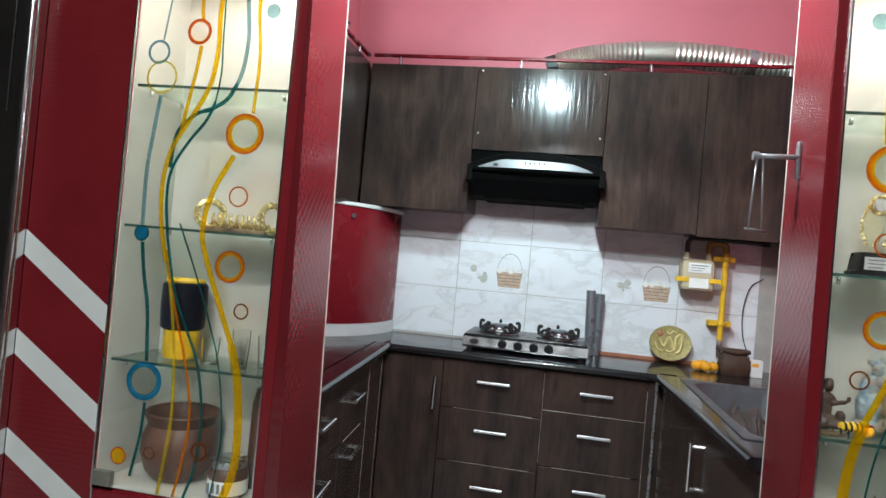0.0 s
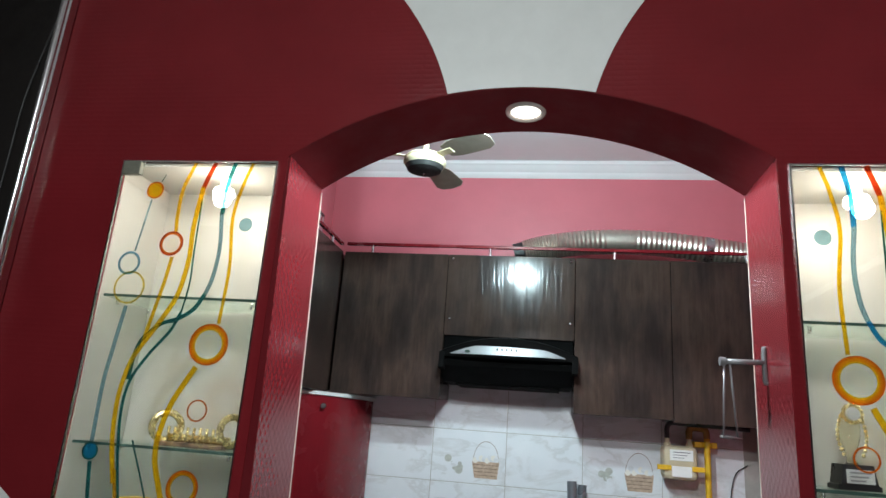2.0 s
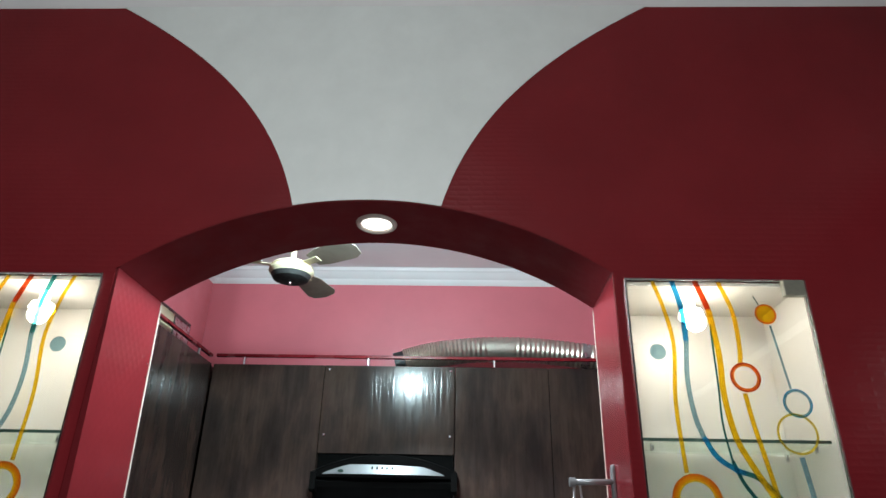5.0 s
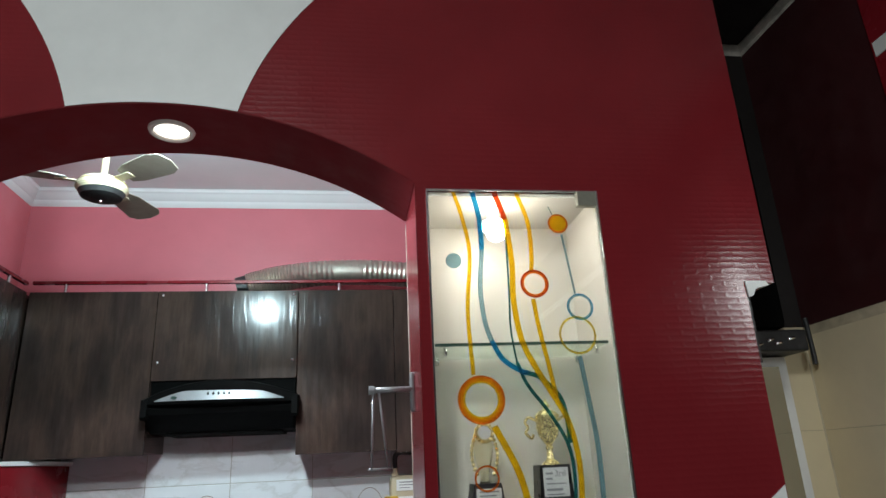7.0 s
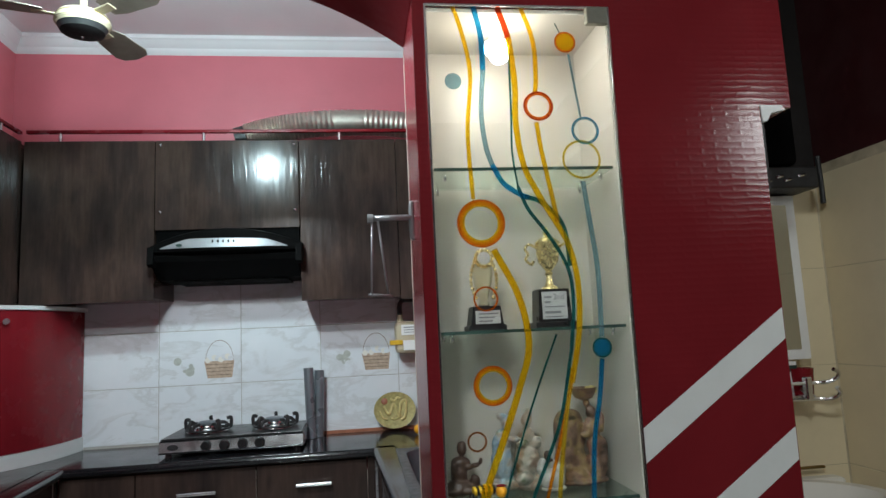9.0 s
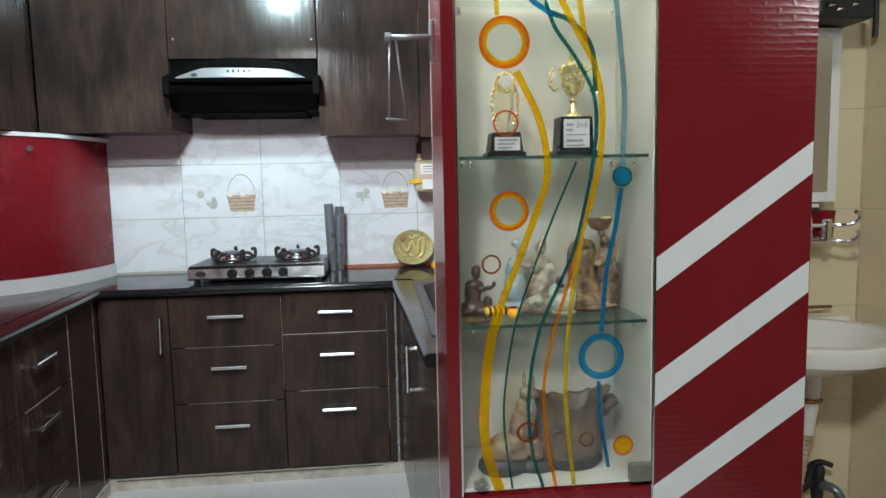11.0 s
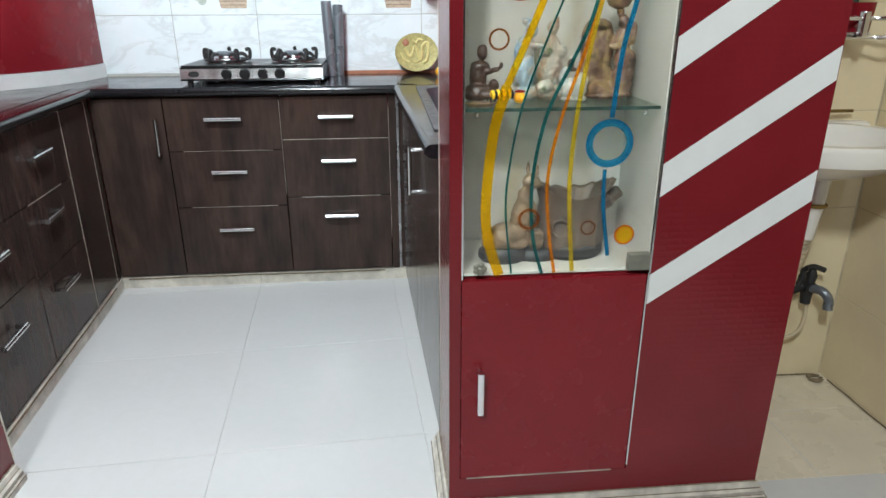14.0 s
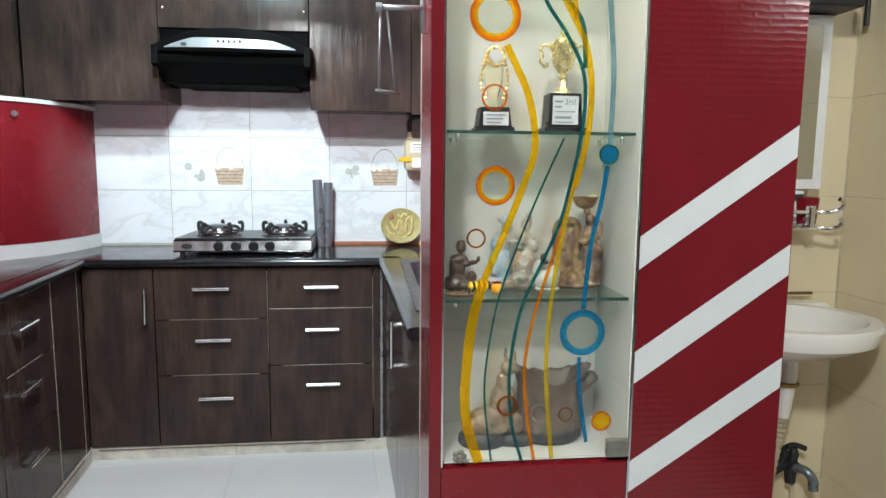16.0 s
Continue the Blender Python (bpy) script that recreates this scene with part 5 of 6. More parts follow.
tap = thing("wall_tap", (1.80, 0.5, 0.338), "old dark metal wall tap beneath the basin", "tap")
TAP = Matrix.Translation((0.014, 0, 0.004))
for name, pts, r, mat, label in (
        ("tap_body", [(1.770, 0.559, 0.360), (1.770, 0.52, 0.360), (1.775, 0.475, 0.355)], [0.022, 0.016, 0.021], IRON, ""),
        ("flange", [(1.77, 0.5595, 0.36), (1.77, 0.552, 0.36)], 0.032, IRON, "round wall flange"),
        ("side_stop", [(1.775, 0.5, 0.355), (1.775, 0.495, 0.298)], [0.021, 0.015], IRON, ""),
        ("stem", [(1.773, 0.49, 0.360), (1.773, 0.485, 0.400), (1.773, 0.485, 0.418)], [0.013, 0.016, 0.009], IRON, ""),
        ("side_valve", [(1.72, 0.5, 0.345), (1.745, 0.5, 0.352), (1.770, 0.5, 0.358)], [0.02, 0.015, 0.013], IRON, "dark side valve"),
        ("valve_handle", [(1.735, 0.495, 0.36), (1.745, 0.49, 0.39), (1.74, 0.485, 0.42)], [0.011, 0.009, 0.012], IRON, "dark valve lever")):
    part(name, turned(tube(bmesh.new(), pts, r, 12, False), TAP), mat, tap, label)
part("spout", turned(tube(bmesh.new(), [(1.775, 0.485, 0.355), (1.79, 0.448, 0.358), (1.802, 0.43, 0.338), (1.803, 0.426, 0.306)], 0.0145, 12), TAP), TUBE_STEEL, tap, "worn bare metal spout")
part("tap_handle", turned(tube(bmesh.new(), [(1.745, 0.48, 0.424), (1.773, 0.485, 0.427), (1.807, 0.478, 0.416)], 0.0085, 8), TAP), IRON, tap, "dark cross handle")
supply = thing("supply_hose", (1.72, 0.52, 0.3), "thin pale water hose looping under the basin", "hose")
part("hose_run", tube(bmesh.new(), [(1.80, 0.5, 0.32), (1.79, 0.49, 0.22), (1.74, 0.5, 0.18), (1.66, 0.52, 0.25), (1.64, 0.54, 0.5), (1.66, 0.545, 0.72)], 0.006, 8), PALE, supply)

mirror = thing("mirror_cabinet", (1.66, 0.53, 1.22), "white-framed bathroom mirror cabinet on the tiles", "mirror cabinet")
part("frame", prism(bmesh.new(), [(1.44, 1.225), (1.815, 1.225), (1.815, 1.725), (1.44, 1.725)], "y", 0.50, 0.546), PAPER, mirror, "white frame")
block("mirror_glass", (1.47, 0.4965, 1.255), (1.785, 0.4995, 1.695), material("mirror_silver", (0.75, 0.78, 0.76), 0.04, 1.0), mirror, "mirror", 0)
shelf = thing("towel_shelf", (1.65, 0.47, 1.13), "chrome wire shelf with a hook below the mirror", "shelf")
part("rail", tube(bmesh.new(), [(1.43, 0.44, 1.16), (1.74, 0.44, 1.16), (1.795, 0.42, 1.162), (1.817, 0.405, 1.175), (1.81, 0.39, 1.19), (1.792, 0.385, 1.2)], 0.006, 8), CHROME, shelf)
part("rail", tube(bmesh.new(), [(1.43, 0.46, 1.112), (1.75, 0.46, 1.112), (1.815, 0.44, 1.112), (1.832, 0.42, 1.128), (1.82, 0.415, 1.146)], 0.006, 8), CHROME, shelf)
part("bracket", tube(bmesh.new(), [(1.748, 0.556, 1.14), (1.748, 0.44, 1.14)], 0.009, 8), CHROME, shelf)
part("clip", box(bmesh.new(), (1.738, 0.43, 1.112), (1.758, 0.452, 1.178), 0.004), CHROME, shelf, "chrome rail clip")
part("shelf_plate", box(bmesh.new(), (1.43, 0.445, 1.118), (1.775, 0.54, 1.124), 0.001), STEEL, shelf)
part("cross_bar", tube(bmesh.new(), [(1.45, 0.52, 0.905), (1.83, 0.52, 0.905)], 0.005, 8), BRASSY, shelf, "thin rusty bar")
cup = thing("red_cup", (1.762, 0.48, 1.124), "dark red plastic cup on the wire shelf", "cup")
part("cup_wall", lathe(bmesh.new(), [(0.03, 1.1245), (0.036, 1.2), (0.032, 1.2), (0.028, 1.13)], (1.762, 0.485, 0), 18), RED_PLAIN, cup)
tbox = thing("toothpaste_carton", (1.73, 0.5, 1.124), "small white and green carton on the shelf", "carton")
block("carton_body", (1.7, 0.48, 1.1245), (1.75, 0.52, 1.22), PAPER, tbox)
block("print_bar", (1.702, 0.478, 1.19), (1.748, 0.4795, 1.21), EDGE_GREEN, tbox, "green printed patch", 0)

# plain black box for the tall black shape over the mirror, use unknown
black = thing("black_wall_box", (1.68, 0.42, 1.74), "tall black wall-mounted box over the mirror", "water heater")
part("case", box(bmesh.new(), (1.45, 0.41, 1.8), (1.785, 0.545, 2.55), 0.02), HOOD_BLACK, black)
part("base_tray", box(bmesh.new(), (1.45, 0.41, 1.73), (1.84, 0.55, 1.796), 0.006), IRON, black, "dark glossy base tray")
for x, z in ((1.66, 1.748), (1.70, 1.762), (1.725, 1.752), (1.77, 1.765)):
    part("pipe_stub", tube(bmesh.new(), [(x, 0.408, z), (x + 0.022, 0.406, z + 0.004)], 0.005, 8), CHROME, black, "small chrome stub")
part("pipe_stub", tube(bmesh.new(), [(1.915, 0.5, 1.85), (1.918, 0.5, 1.76), (1.918, 0.5, 1.7)], 0.008, 8), IRON, black, "thin dark pipe")

tube_lamp = thing("tube_lamp", (1.92, -0.69, 2.0), "short white tube lamp on the side wall, lit", "lamp")
block("batten", (1.9, -0.89, 1.98), (1.928, -0.49, 2.02), PAPER, tube_lamp, "white batten")
part("lit_tube", tube(bmesh.new(), [(1.885, -0.87, 1.97), (1.885, -0.51, 1.97)], 0.013, 12), TUBE_ON, tube_lamp, "lit glass tube")

# ---- things on the cabinet shelves ----
SH = {1: (1.3545, 1.0045, 0.6555), -1: (1.3285, 0.9785, 0.6555)}


def trophy_cup(x, y, z):
    t = thing("trophy", (x, y, z), "gold trophy cup with two handles on a black plinth", "trophy", "trophies")
    part("plinth", box(bmesh.new(), (x - 0.046, y - 0.035, z), (x + 0.046, y + 0.035, z + 0.012), 0.002), BLACK, t)
    rings_ = bmesh.new()
    prism(rings_, [(-0.038, 0.012), (0.038, 0.012), (0.034, 0.084), (-0.034, 0.084)], "y", -0.028, 0.028)
    part("block", turned(rings_, Matrix.Translation((x, y, z))), BLACK, t)
    pl = block("plaque", (x - 0.029, y - 0.0315, z + 0.018), (x + 0.027, y - 0.0285, z + 0.078), PLAQUE, t, "pale engraved plaque", 0)
    for k, (w, h) in enumerate(((0.016, 0.004), (0.014, 0.004), (0.044, 0.0025), (0.036, 0.005), (0.04, 0.0025))):
        block("print_bar", (x - 0.024, y - 0.0328, z + 0.068 - 0.011 * k - h), (x - 0.024 + w, y - 0.0316, z + 0.068 - 0.011 * k), INK, pl, "", 0)
    word = bpy.data.curves.new("lettering", "FONT")
    word.body, word.size, word.extrude = "3rd", 0.018, 0.0003
    word.materials.append(INK)
    ob = new("lettering", word)
    ob.parent = pl
    ob.matrix_basis = Matrix.Translation(Vector((x - 0.004, y - 0.0326, z + 0.06))) @ Matrix.Rotation(radians(90), 4, "X")
    b = z + 0.084
    part("cup", lathe(bmesh.new(), [(0.021, b), (0.019, b + 0.004), (0.009, b + 0.012), (0.006, b + 0.03), (0.0095, b + 0.036), (0.006, b + 0.042), (0.011, b + 0.047), (0.022, b + 0.062), (0.0265, b + 0.082), (0.026, b + 0.098), (0.029, b + 0.108), (0.026, b + 0.108), (0.022, b + 0.085), (0.001, b + 0.06)], (x, y, 0), 26), GOLD, t)
    part("finial", lathe(bmesh.new(), [(0.027, b + 0.1085), (0.02, b + 0.116), (0.006, b + 0.122), (0.009, b + 0.13), (0.003, b + 0.139), (0.001, b + 0.145)], (x, y, 0), 20), GOLD, t, "gold lid with a finial")
    for s in (-1, 1):
        part("handle", tube(bmesh.new(), [(x + s * 0.026, y, b + 0.096), (x + s * 0.042, y, b + 0.104), (x + s * 0.052, y, b + 0.094), (x + s * 0.046, y, b + 0.082), (x + s * 0.052, y, b + 0.07), (x + s * 0.04, y, b + 0.058), (x + s * 0.034, y, b + 0.066)], 0.0034, 7), GOLD, t)


def trophy_star(x, y, z):
    t = thing("trophy", (x, y, z), "pale gold trophy with a round medal on a dark plinth", "trophy", "trophies")
    bm = bmesh.new()
    prism(bm, [(-0.042, 0), (0.042, 0), (0.042, 0.01), (0.036, 0.012), (0.03, 0.052), (-0.03, 0.052), (-0.036, 0.012), (-0.042, 0.01)], "y", -0.03, 0.03)
    part("plinth", turned(bm, Matrix.Translation((x, y, z))), BLACK, t)
    pl = block("plaque", (x - 0.026, y - 0.034, z + 0.014), (x + 0.028, y - 0.0305, z + 0.042), PLAQUE, t, "pale engraved plaque", 0)
    for k in range(3):
        block("print_bar", (x - 0.02, y - 0.0355, z + 0.034 - 0.008 * k), (x + 0.022 - 0.006 * k, y - 0.0342, z + 0.037 - 0.008 * k), INK, pl, "", 0)
    b = z + 0.052
    part("column", lathe(bmesh.new(), [(0.012, b), (0.009, b + 0.015), (0.013, b + 0.03), (0.02, b + 0.055), (0.022, b + 0.08), (0.018, b + 0.1), (0.001, b + 0.105)], (x, y, 0), 20), CRYSTAL, t, "clear crystal column")
    bm = bmesh.new()
    for k in range(9):
        for s in (-1, 1):
            ball(bm, (x + s * (0.015 + 0.014 * math.sin(math.pi * (k + 1) / 10)), y - 0.012, b + 0.02 + 0.01 * k), 0.0038, (1.2, 0.7, 1.3), 7)
    part("leaf_border", bm, GOLD, t, "pale gold leaf border")
    part("medal", turned(lathe(bmesh.new(), [(0.013, -0.003), (0.013, 0.003)], (0, 0, 0), 22), Matrix.Translation((x, y - 0.028, b + 0.105)) @ Matrix.Rotation(radians(90), 4, "X")), PLAQUE, t, "round pale silver medal")
    bm = bmesh.new()
    for k in range(14):
        a = 2 * math.pi * k / 14
        ball(bm, (x + 0.019 * math.cos(a), y - 0.024, b + 0.105 + 0.019 * math.sin(a)), 0.005, (1, 0.6, 1), 6)
    part("wreath", bm, GOLD, t, "gold beaded wreath")


trophy_star(0.742, 0.10, SH[1][0])
trophy_cup(0.895, 0.10, SH[1][0])


def lumps(seq):
    bm = bmesh.new()
    for (x, y, z), r, sq in seq:
        ball(bm, (x, y, z), r, sq, 12)
    return bm


CLOUDS = bpy.data.textures.new("carving", "CLOUDS")
CLOUDS.noise_scale = 0.011


def figurine(seq, mat, label, voxel=0.0026, carve=0.006):
    """A moulded figure: rough lumps fused into one skin, with carved folds."""
    ob = tagged(part("figurine", lumps(seq), mat), label, "figurine")
    r = ob.modifiers.new("fuse", "REMESH")
    r.mode, r.voxel_size, r.use_smooth_shade = "VOXEL", voxel, True
    k = ob.modifiers.new("soften", "SMOOTH")
    k.factor, k.iterations = 0.5, 5
    d = ob.modifiers.new("carve", "DISPLACE")
    d.texture, d.strength, d.mid_level = CLOUDS, carve, 0.5
    return ob


# seated dark figurine, one plain shape
z = SH[1][1]
figurine([((0.668, 0.098, z + 0.022), 0.026, (1.25, 0.95, 0.75)), ((0.668, 0.1, z + 0.05), 0.019, (1.0, 0.8, 1.3)), ((0.672, 0.1, z + 0.072), 0.019, (1.15, 0.75, 0.7)), ((0.676, 0.098, z + 0.1), 0.0118, (0.95, 1, 1.2)), ((0.676, 0.099, z + 0.108), 0.0105, (1, 1, 0.9)), ((0.688, 0.092, z + 0.064), 0.0075, (1.7, 0.9, 0.9)), ((0.702, 0.086, z + 0.068), 0.006, (1.7, 0.8, 0.9)), ((0.713, 0.083, z + 0.076), 0.0055, (0.9, 0.9, 1.4)), ((0.655, 0.09, z + 0.06), 0.0075, (0.9, 0.9, 2.0)), ((0.699, 0.086, z + 0.036), 0.011, (1.0, 0.9, 1.3)), ((0.69, 0.08, z + 0.018), 0.012, (2.0, 0.9, 0.8)), ((0.652, 0.082, z + 0.016), 0.012, (1.5, 1, 0.8))], FIG_DARK, "dark bronze seated musician figurine on the glass shelf", 0.002, 0.003)
# stands for a small striped drum beside the musician; the legs are added
drum = thing("striped_drum", (0.7, 0.06, z), "small yellow and black striped drum ornament, built with thin legs", "ornament")
for i in range(8):
    x = 0.69 + 0.0055 * i
    r = 0.0118 - 0.0006 * abs(i - 4)
    part("body_band", tube(bmesh.new(), [(x, 0.06 + 0.001 * i, z + 0.02), (x + 0.0064, 0.061 + 0.001 * i, z + 0.0205)], r, 12), (YELLOW, BLACK)[i % 2], drum, ("yellow band", "black band")[i % 2])
for i in range(3):
    for side in (-1, 1):
        part("leg", tube(bmesh.new(), [(0.69 + 0.014 * i, 0.064, z + 0.014), (0.688 + 0.015 * i, 0.064 + side * 0.016, z + 0.016), (0.686 + 0.015 * i, 0.064 + side * 0.022, z + 0.0005)], 0.0018, 6), BLACK, drum, "thin black leg")
part("tray", lathe(bmesh.new(), [(0.024, z), (0.032, z + 0.004), (0.034, z + 0.007), (0.001, z + 0.006)], (0.668, 0.05, 0), 20, 0.6), FIG_WOOD, drum, "small wooden tray")
bowl2 = thing("fruit_ornament", (0.742, 0.07, z), "small orange fruit ornament with a red leaf", "ornament")
part("fruit", ball(bmesh.new(), (0.752, 0.075, z + 0.0125), 0.0125, (1, 1, 1), 12), ORANGE_FRUIT, bowl2)
part("leaf", ball(bmesh.new(), (0.752, 0.072, z + 0.025), 0.008, (1.4, 0.6, 0.4), 8), RED_PLAIN, bowl2)
figurine([((0.775, 0.125, z + 0.016), 0.032, (1.2, 0.9, 0.5)), ((0.768, 0.125, z + 0.06), 0.026, (1.0, 0.85, 1.7)), ((0.77, 0.123, z + 0.108), 0.021, (1.0, 0.8, 1.2)), ((0.782, 0.12, z + 0.146), 0.0145, (0.95, 1, 1.15)), ((0.771, 0.122, z + 0.16), 0.009, (1.3, 1, 0.9)), ((0.792, 0.122, z + 0.164), 0.008, (0.8, 1, 1.3)), ((0.752, 0.115, z + 0.1), 0.009, (0.8, 0.8, 2.6)), ((0.793, 0.108, z + 0.112), 0.009, (1.8, 0.9, 0.8)), ((0.753, 0.115, z + 0.06), 0.013, (0.8, 0.8, 2.3))], FIG_BLUE, "pale blue robed resin figurine on the shelf", 0.0022)
figurine([((0.828, 0.13, z + 0.016), 0.04, (1.3, 0.9, 0.45)), ((0.826, 0.13, z + 0.062), 0.028, (1.05, 0.85, 1.5)), ((0.828, 0.128, z + 0.108), 0.019, (1.0, 0.8, 1.4)), ((0.828, 0.125, z + 0.148), 0.0135, (0.95, 1, 1.15)), ((0.834, 0.126, z + 0.163), 0.009, (0.8, 1, 1.4)), ((0.847, 0.118, z + 0.1), 0.009, (1.4, 0.9, 1.6)), ((0.81, 0.112, z + 0.1), 0.009, (1.5, 0.9, 1.0)), ((0.81, 0.1, z + 0.03), 0.018, (1.2, 0.9, 0.8))], FIG_WHITE, "white and green painted resin figurine on the shelf", 0.0022)
swan = thing("swan_ornament", (0.866, 0.085, z), "small white swan ornament with a dark head", "ornament")
part("body", lumps([((0.868, 0.085, z + 0.026), 0.025, (1.15, 0.8, 1.0)), ((0.884, 0.086, z + 0.042), 0.012, (1.2, 0.8, 1.5)), ((0.87, 0.086, z + 0.008), 0.022, (1.3, 0.9, 0.36))]), GREY_GLAZE, swan)
part("neck", tube(bmesh.new(), [(0.85, 0.085, z + 0.036), (0.843, 0.084, z + 0.055), (0.852, 0.083, z + 0.069)], [0.01, 0.008, 0.007], 10), GREY_GLAZE, swan)
part("head", lumps([((0.858, 0.082, z + 0.077), 0.0075, (1.0, 0.9, 1.5)), ((0.862, 0.082, z + 0.067), 0.006, (1.5, 0.8, 0.8))]), FIG_DARK, swan, "dark head and beak")
seq = [((0.945, 0.13, z + 0.01), 0.05, (1.35, 0.75, 0.2))]
for x in (0.908, 0.922, 0.936, 0.949):
    seq += [((x, 0.14, z + 0.05), 0.02, (0.8, 0.75, 2.2)), ((x, 0.14, z + 0.11), 0.02, (0.8, 0.75, 2.4))]
seq += [((0.928, 0.138, z + 0.152), 0.024, (1.15, 0.7, 0.55)), ((0.928, 0.13, z + 0.02), 0.034, (1.1, 0.7, 0.6))]
seq += [((0.985, 0.128, z + 0.04), 0.026, (0.95, 0.8, 1.4)), ((0.982, 0.125, z + 0.085), 0.021, (0.9, 0.8, 1.5)), ((0.978, 0.123, z + 0.125), 0.019, (1.1, 0.8, 1.2)), ((0.977, 0.122, z + 0.157), 0.013, (0.95, 1, 1.2)), ((0.998, 0.118, z + 0.135), 0.008, (0.9, 0.9, 3.2)), ((0.96, 0.115, z + 0.11), 0.009, (1.6, 0.9, 1.0)), ((1.0, 0.12, z + 0.07), 0.011, (0.9, 0.9, 3.0)), ((0.967, 0.12, z + 0.178), 0.008, (1, 1, 1.3))]
figurine(seq, FIG_WOOD, "tall carved brown figurine carrying a basin, beside a trunk", 0.0024)
basin_cup = thing("ornamental_bowl", (0.967, 0.125, z + 0.184), "small brown bowl with gold flowers on the carved figurine", "ornament")
part("bowl", lathe(bmesh.new(), [(0.006, z + 0.183), (0.02, z + 0.189), (0.028, z + 0.204), (0.03, z + 0.212), (0.026, z + 0.212), (0.018, z + 0.195), (0.001, z + 0.192)], (0.964, 0.125, 0), 22), FIG_WOOD, basin_cup)
part("flowers", lumps([((0.978 + 0.007 * math.cos(k), 0.116 + 0.004 * math.sin(2 * k), z + 0.208 + 0.005 * math.sin(3 * k)), 0.0065, (1.1, 0.9, 0.9)) for k in range(7)]), RELIEF, basin_cup, "cluster of gold flowers")

# stoneware pot with a rabbit, on the cabinet floor
z = SH[1][2]
pot = thing("stoneware_planter", (0.83, 0.115, z), "grey-brown stoneware bag-shaped planter with a rabbit", "planter")
bm = bmesh.new()
loops = []
for rx, ry, h, dx in ((0.078, 0.058, 0.012, 0.0), (0.084, 0.064, 0.03, 0.0), (0.08, 0.06, 0.075, 0.004), (0.074, 0.05, 0.112, 0.006), (0.084, 0.054, 0.14, 0.008), (0.092, 0.058, 0.156, 0.01), (0.082, 0.05, 0.152, 0.01), (0.068, 0.04, 0.115, 0.004)):
    loops.append([(0.885 + dx + rx * math.cos(2 * math.pi * i / 40) * (1 + 0.03 * math.sin(2.1 * i + 9 * h)), 0.12 + ry * math.sin(2 * math.pi * i / 40) * (1 + 0.05 * math.sin(1.7 * i)), z + h + ((0.015 * math.cos(4 * math.pi * i / 40) + 0.004 * math.sin(2.3 * i)) if h > 0.1 else 0)) for i in range(40)])
sack = part("sack", rings(bm, loops), ROCK, pot)
part("spout", tube(bmesh.new(), [(0.955, 0.11, z + 0.118), (0.975, 0.105, z + 0.133), (0.995, 0.1, z + 0.152)], [0.02, 0.015, 0.009], 12), ROCK, pot, "rolled corner of the sack")
part("rope", torus(bmesh.new(), (0.852, 0.066, z + 0.074), 0.019, 0.004, "y", 28, 8), ROCK, pot, "moulded rope loop")
bm = lathe(bmesh.new(), [(0.07, z), (0.078, z + 0.01), (0.076, z + 0.026), (0.066, z + 0.034), (0.001, z + 0.036)], (0.889, 0.115, 0), 36, 0.84)
lathe(bm, [(0.05, z), (0.056, z + 0.008), (0.055, z + 0.022), (0.044, z + 0.033), (0.001, z + 0.036)], (0.728, 0.085, 0), 30, 0.75)
lathe(bm, [(0.052, z), (0.055, z + 0.008), (0.052, z + 0.018), (0.044, z + 0.024), (0.001, z + 0.026)], (0.806, 0.095, 0), 30, 0.75)
part("base", bm, IRON, pot, "dark lobed base")
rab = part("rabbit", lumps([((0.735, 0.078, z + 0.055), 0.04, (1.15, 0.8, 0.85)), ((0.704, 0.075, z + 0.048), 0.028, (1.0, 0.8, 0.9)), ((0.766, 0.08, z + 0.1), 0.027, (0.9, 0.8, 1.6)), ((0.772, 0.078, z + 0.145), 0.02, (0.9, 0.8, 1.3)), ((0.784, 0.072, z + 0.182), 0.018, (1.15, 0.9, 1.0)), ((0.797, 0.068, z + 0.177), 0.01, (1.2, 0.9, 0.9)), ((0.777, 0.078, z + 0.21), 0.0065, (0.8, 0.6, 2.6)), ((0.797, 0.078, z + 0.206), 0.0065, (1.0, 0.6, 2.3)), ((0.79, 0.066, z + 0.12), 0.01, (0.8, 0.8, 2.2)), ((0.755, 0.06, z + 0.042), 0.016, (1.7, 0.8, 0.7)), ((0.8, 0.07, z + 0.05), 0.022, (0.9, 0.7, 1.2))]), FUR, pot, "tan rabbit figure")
r = rab.modifiers.new("fuse", "REMESH")
r.mode, r.voxel_size, r.use_smooth_shade = "VOXEL", 0.003, True
k = rab.modifiers.new("soften", "SMOOTH")
k.factor, k.iterations = 0.5, 5
d = rab.modifiers.new("carve", "DISPLACE")
d.texture, d.strength, d.mid_level = CLOUDS, 0.005, 0.5

# left cabinet
z = SH[-1][0]
orn = thing("gold_ornament", (-0.78, 0.1, z), "gold ornamental carriage lying on the glass shelf", "ornament")
part("bed", box(bmesh.new(), (-0.85, 0.07, z + 0.012), (-0.7, 0.13, z + 0.03), 0.006), GOLD, orn)
part("wheel", turned(torus(bmesh.new(), (0, 0, 0), 0.034, 0.009, "y", 28, 8), Matrix.Translation((-0.862, 0.09, z + 0.046)) @ Matrix.Rotation(radians(35), 4, "Z")), GOLD, orn)
part("wheel", turned(torus(bmesh.new(), (0, 0, 0), 0.034, 0.009, "y", 28, 8), Matrix.Translation((-0.685, 0.09, z + 0.046)) @ Matrix.Rotation(radians(60), 4, "Z")), GOLD, orn)
bm = bmesh.new()
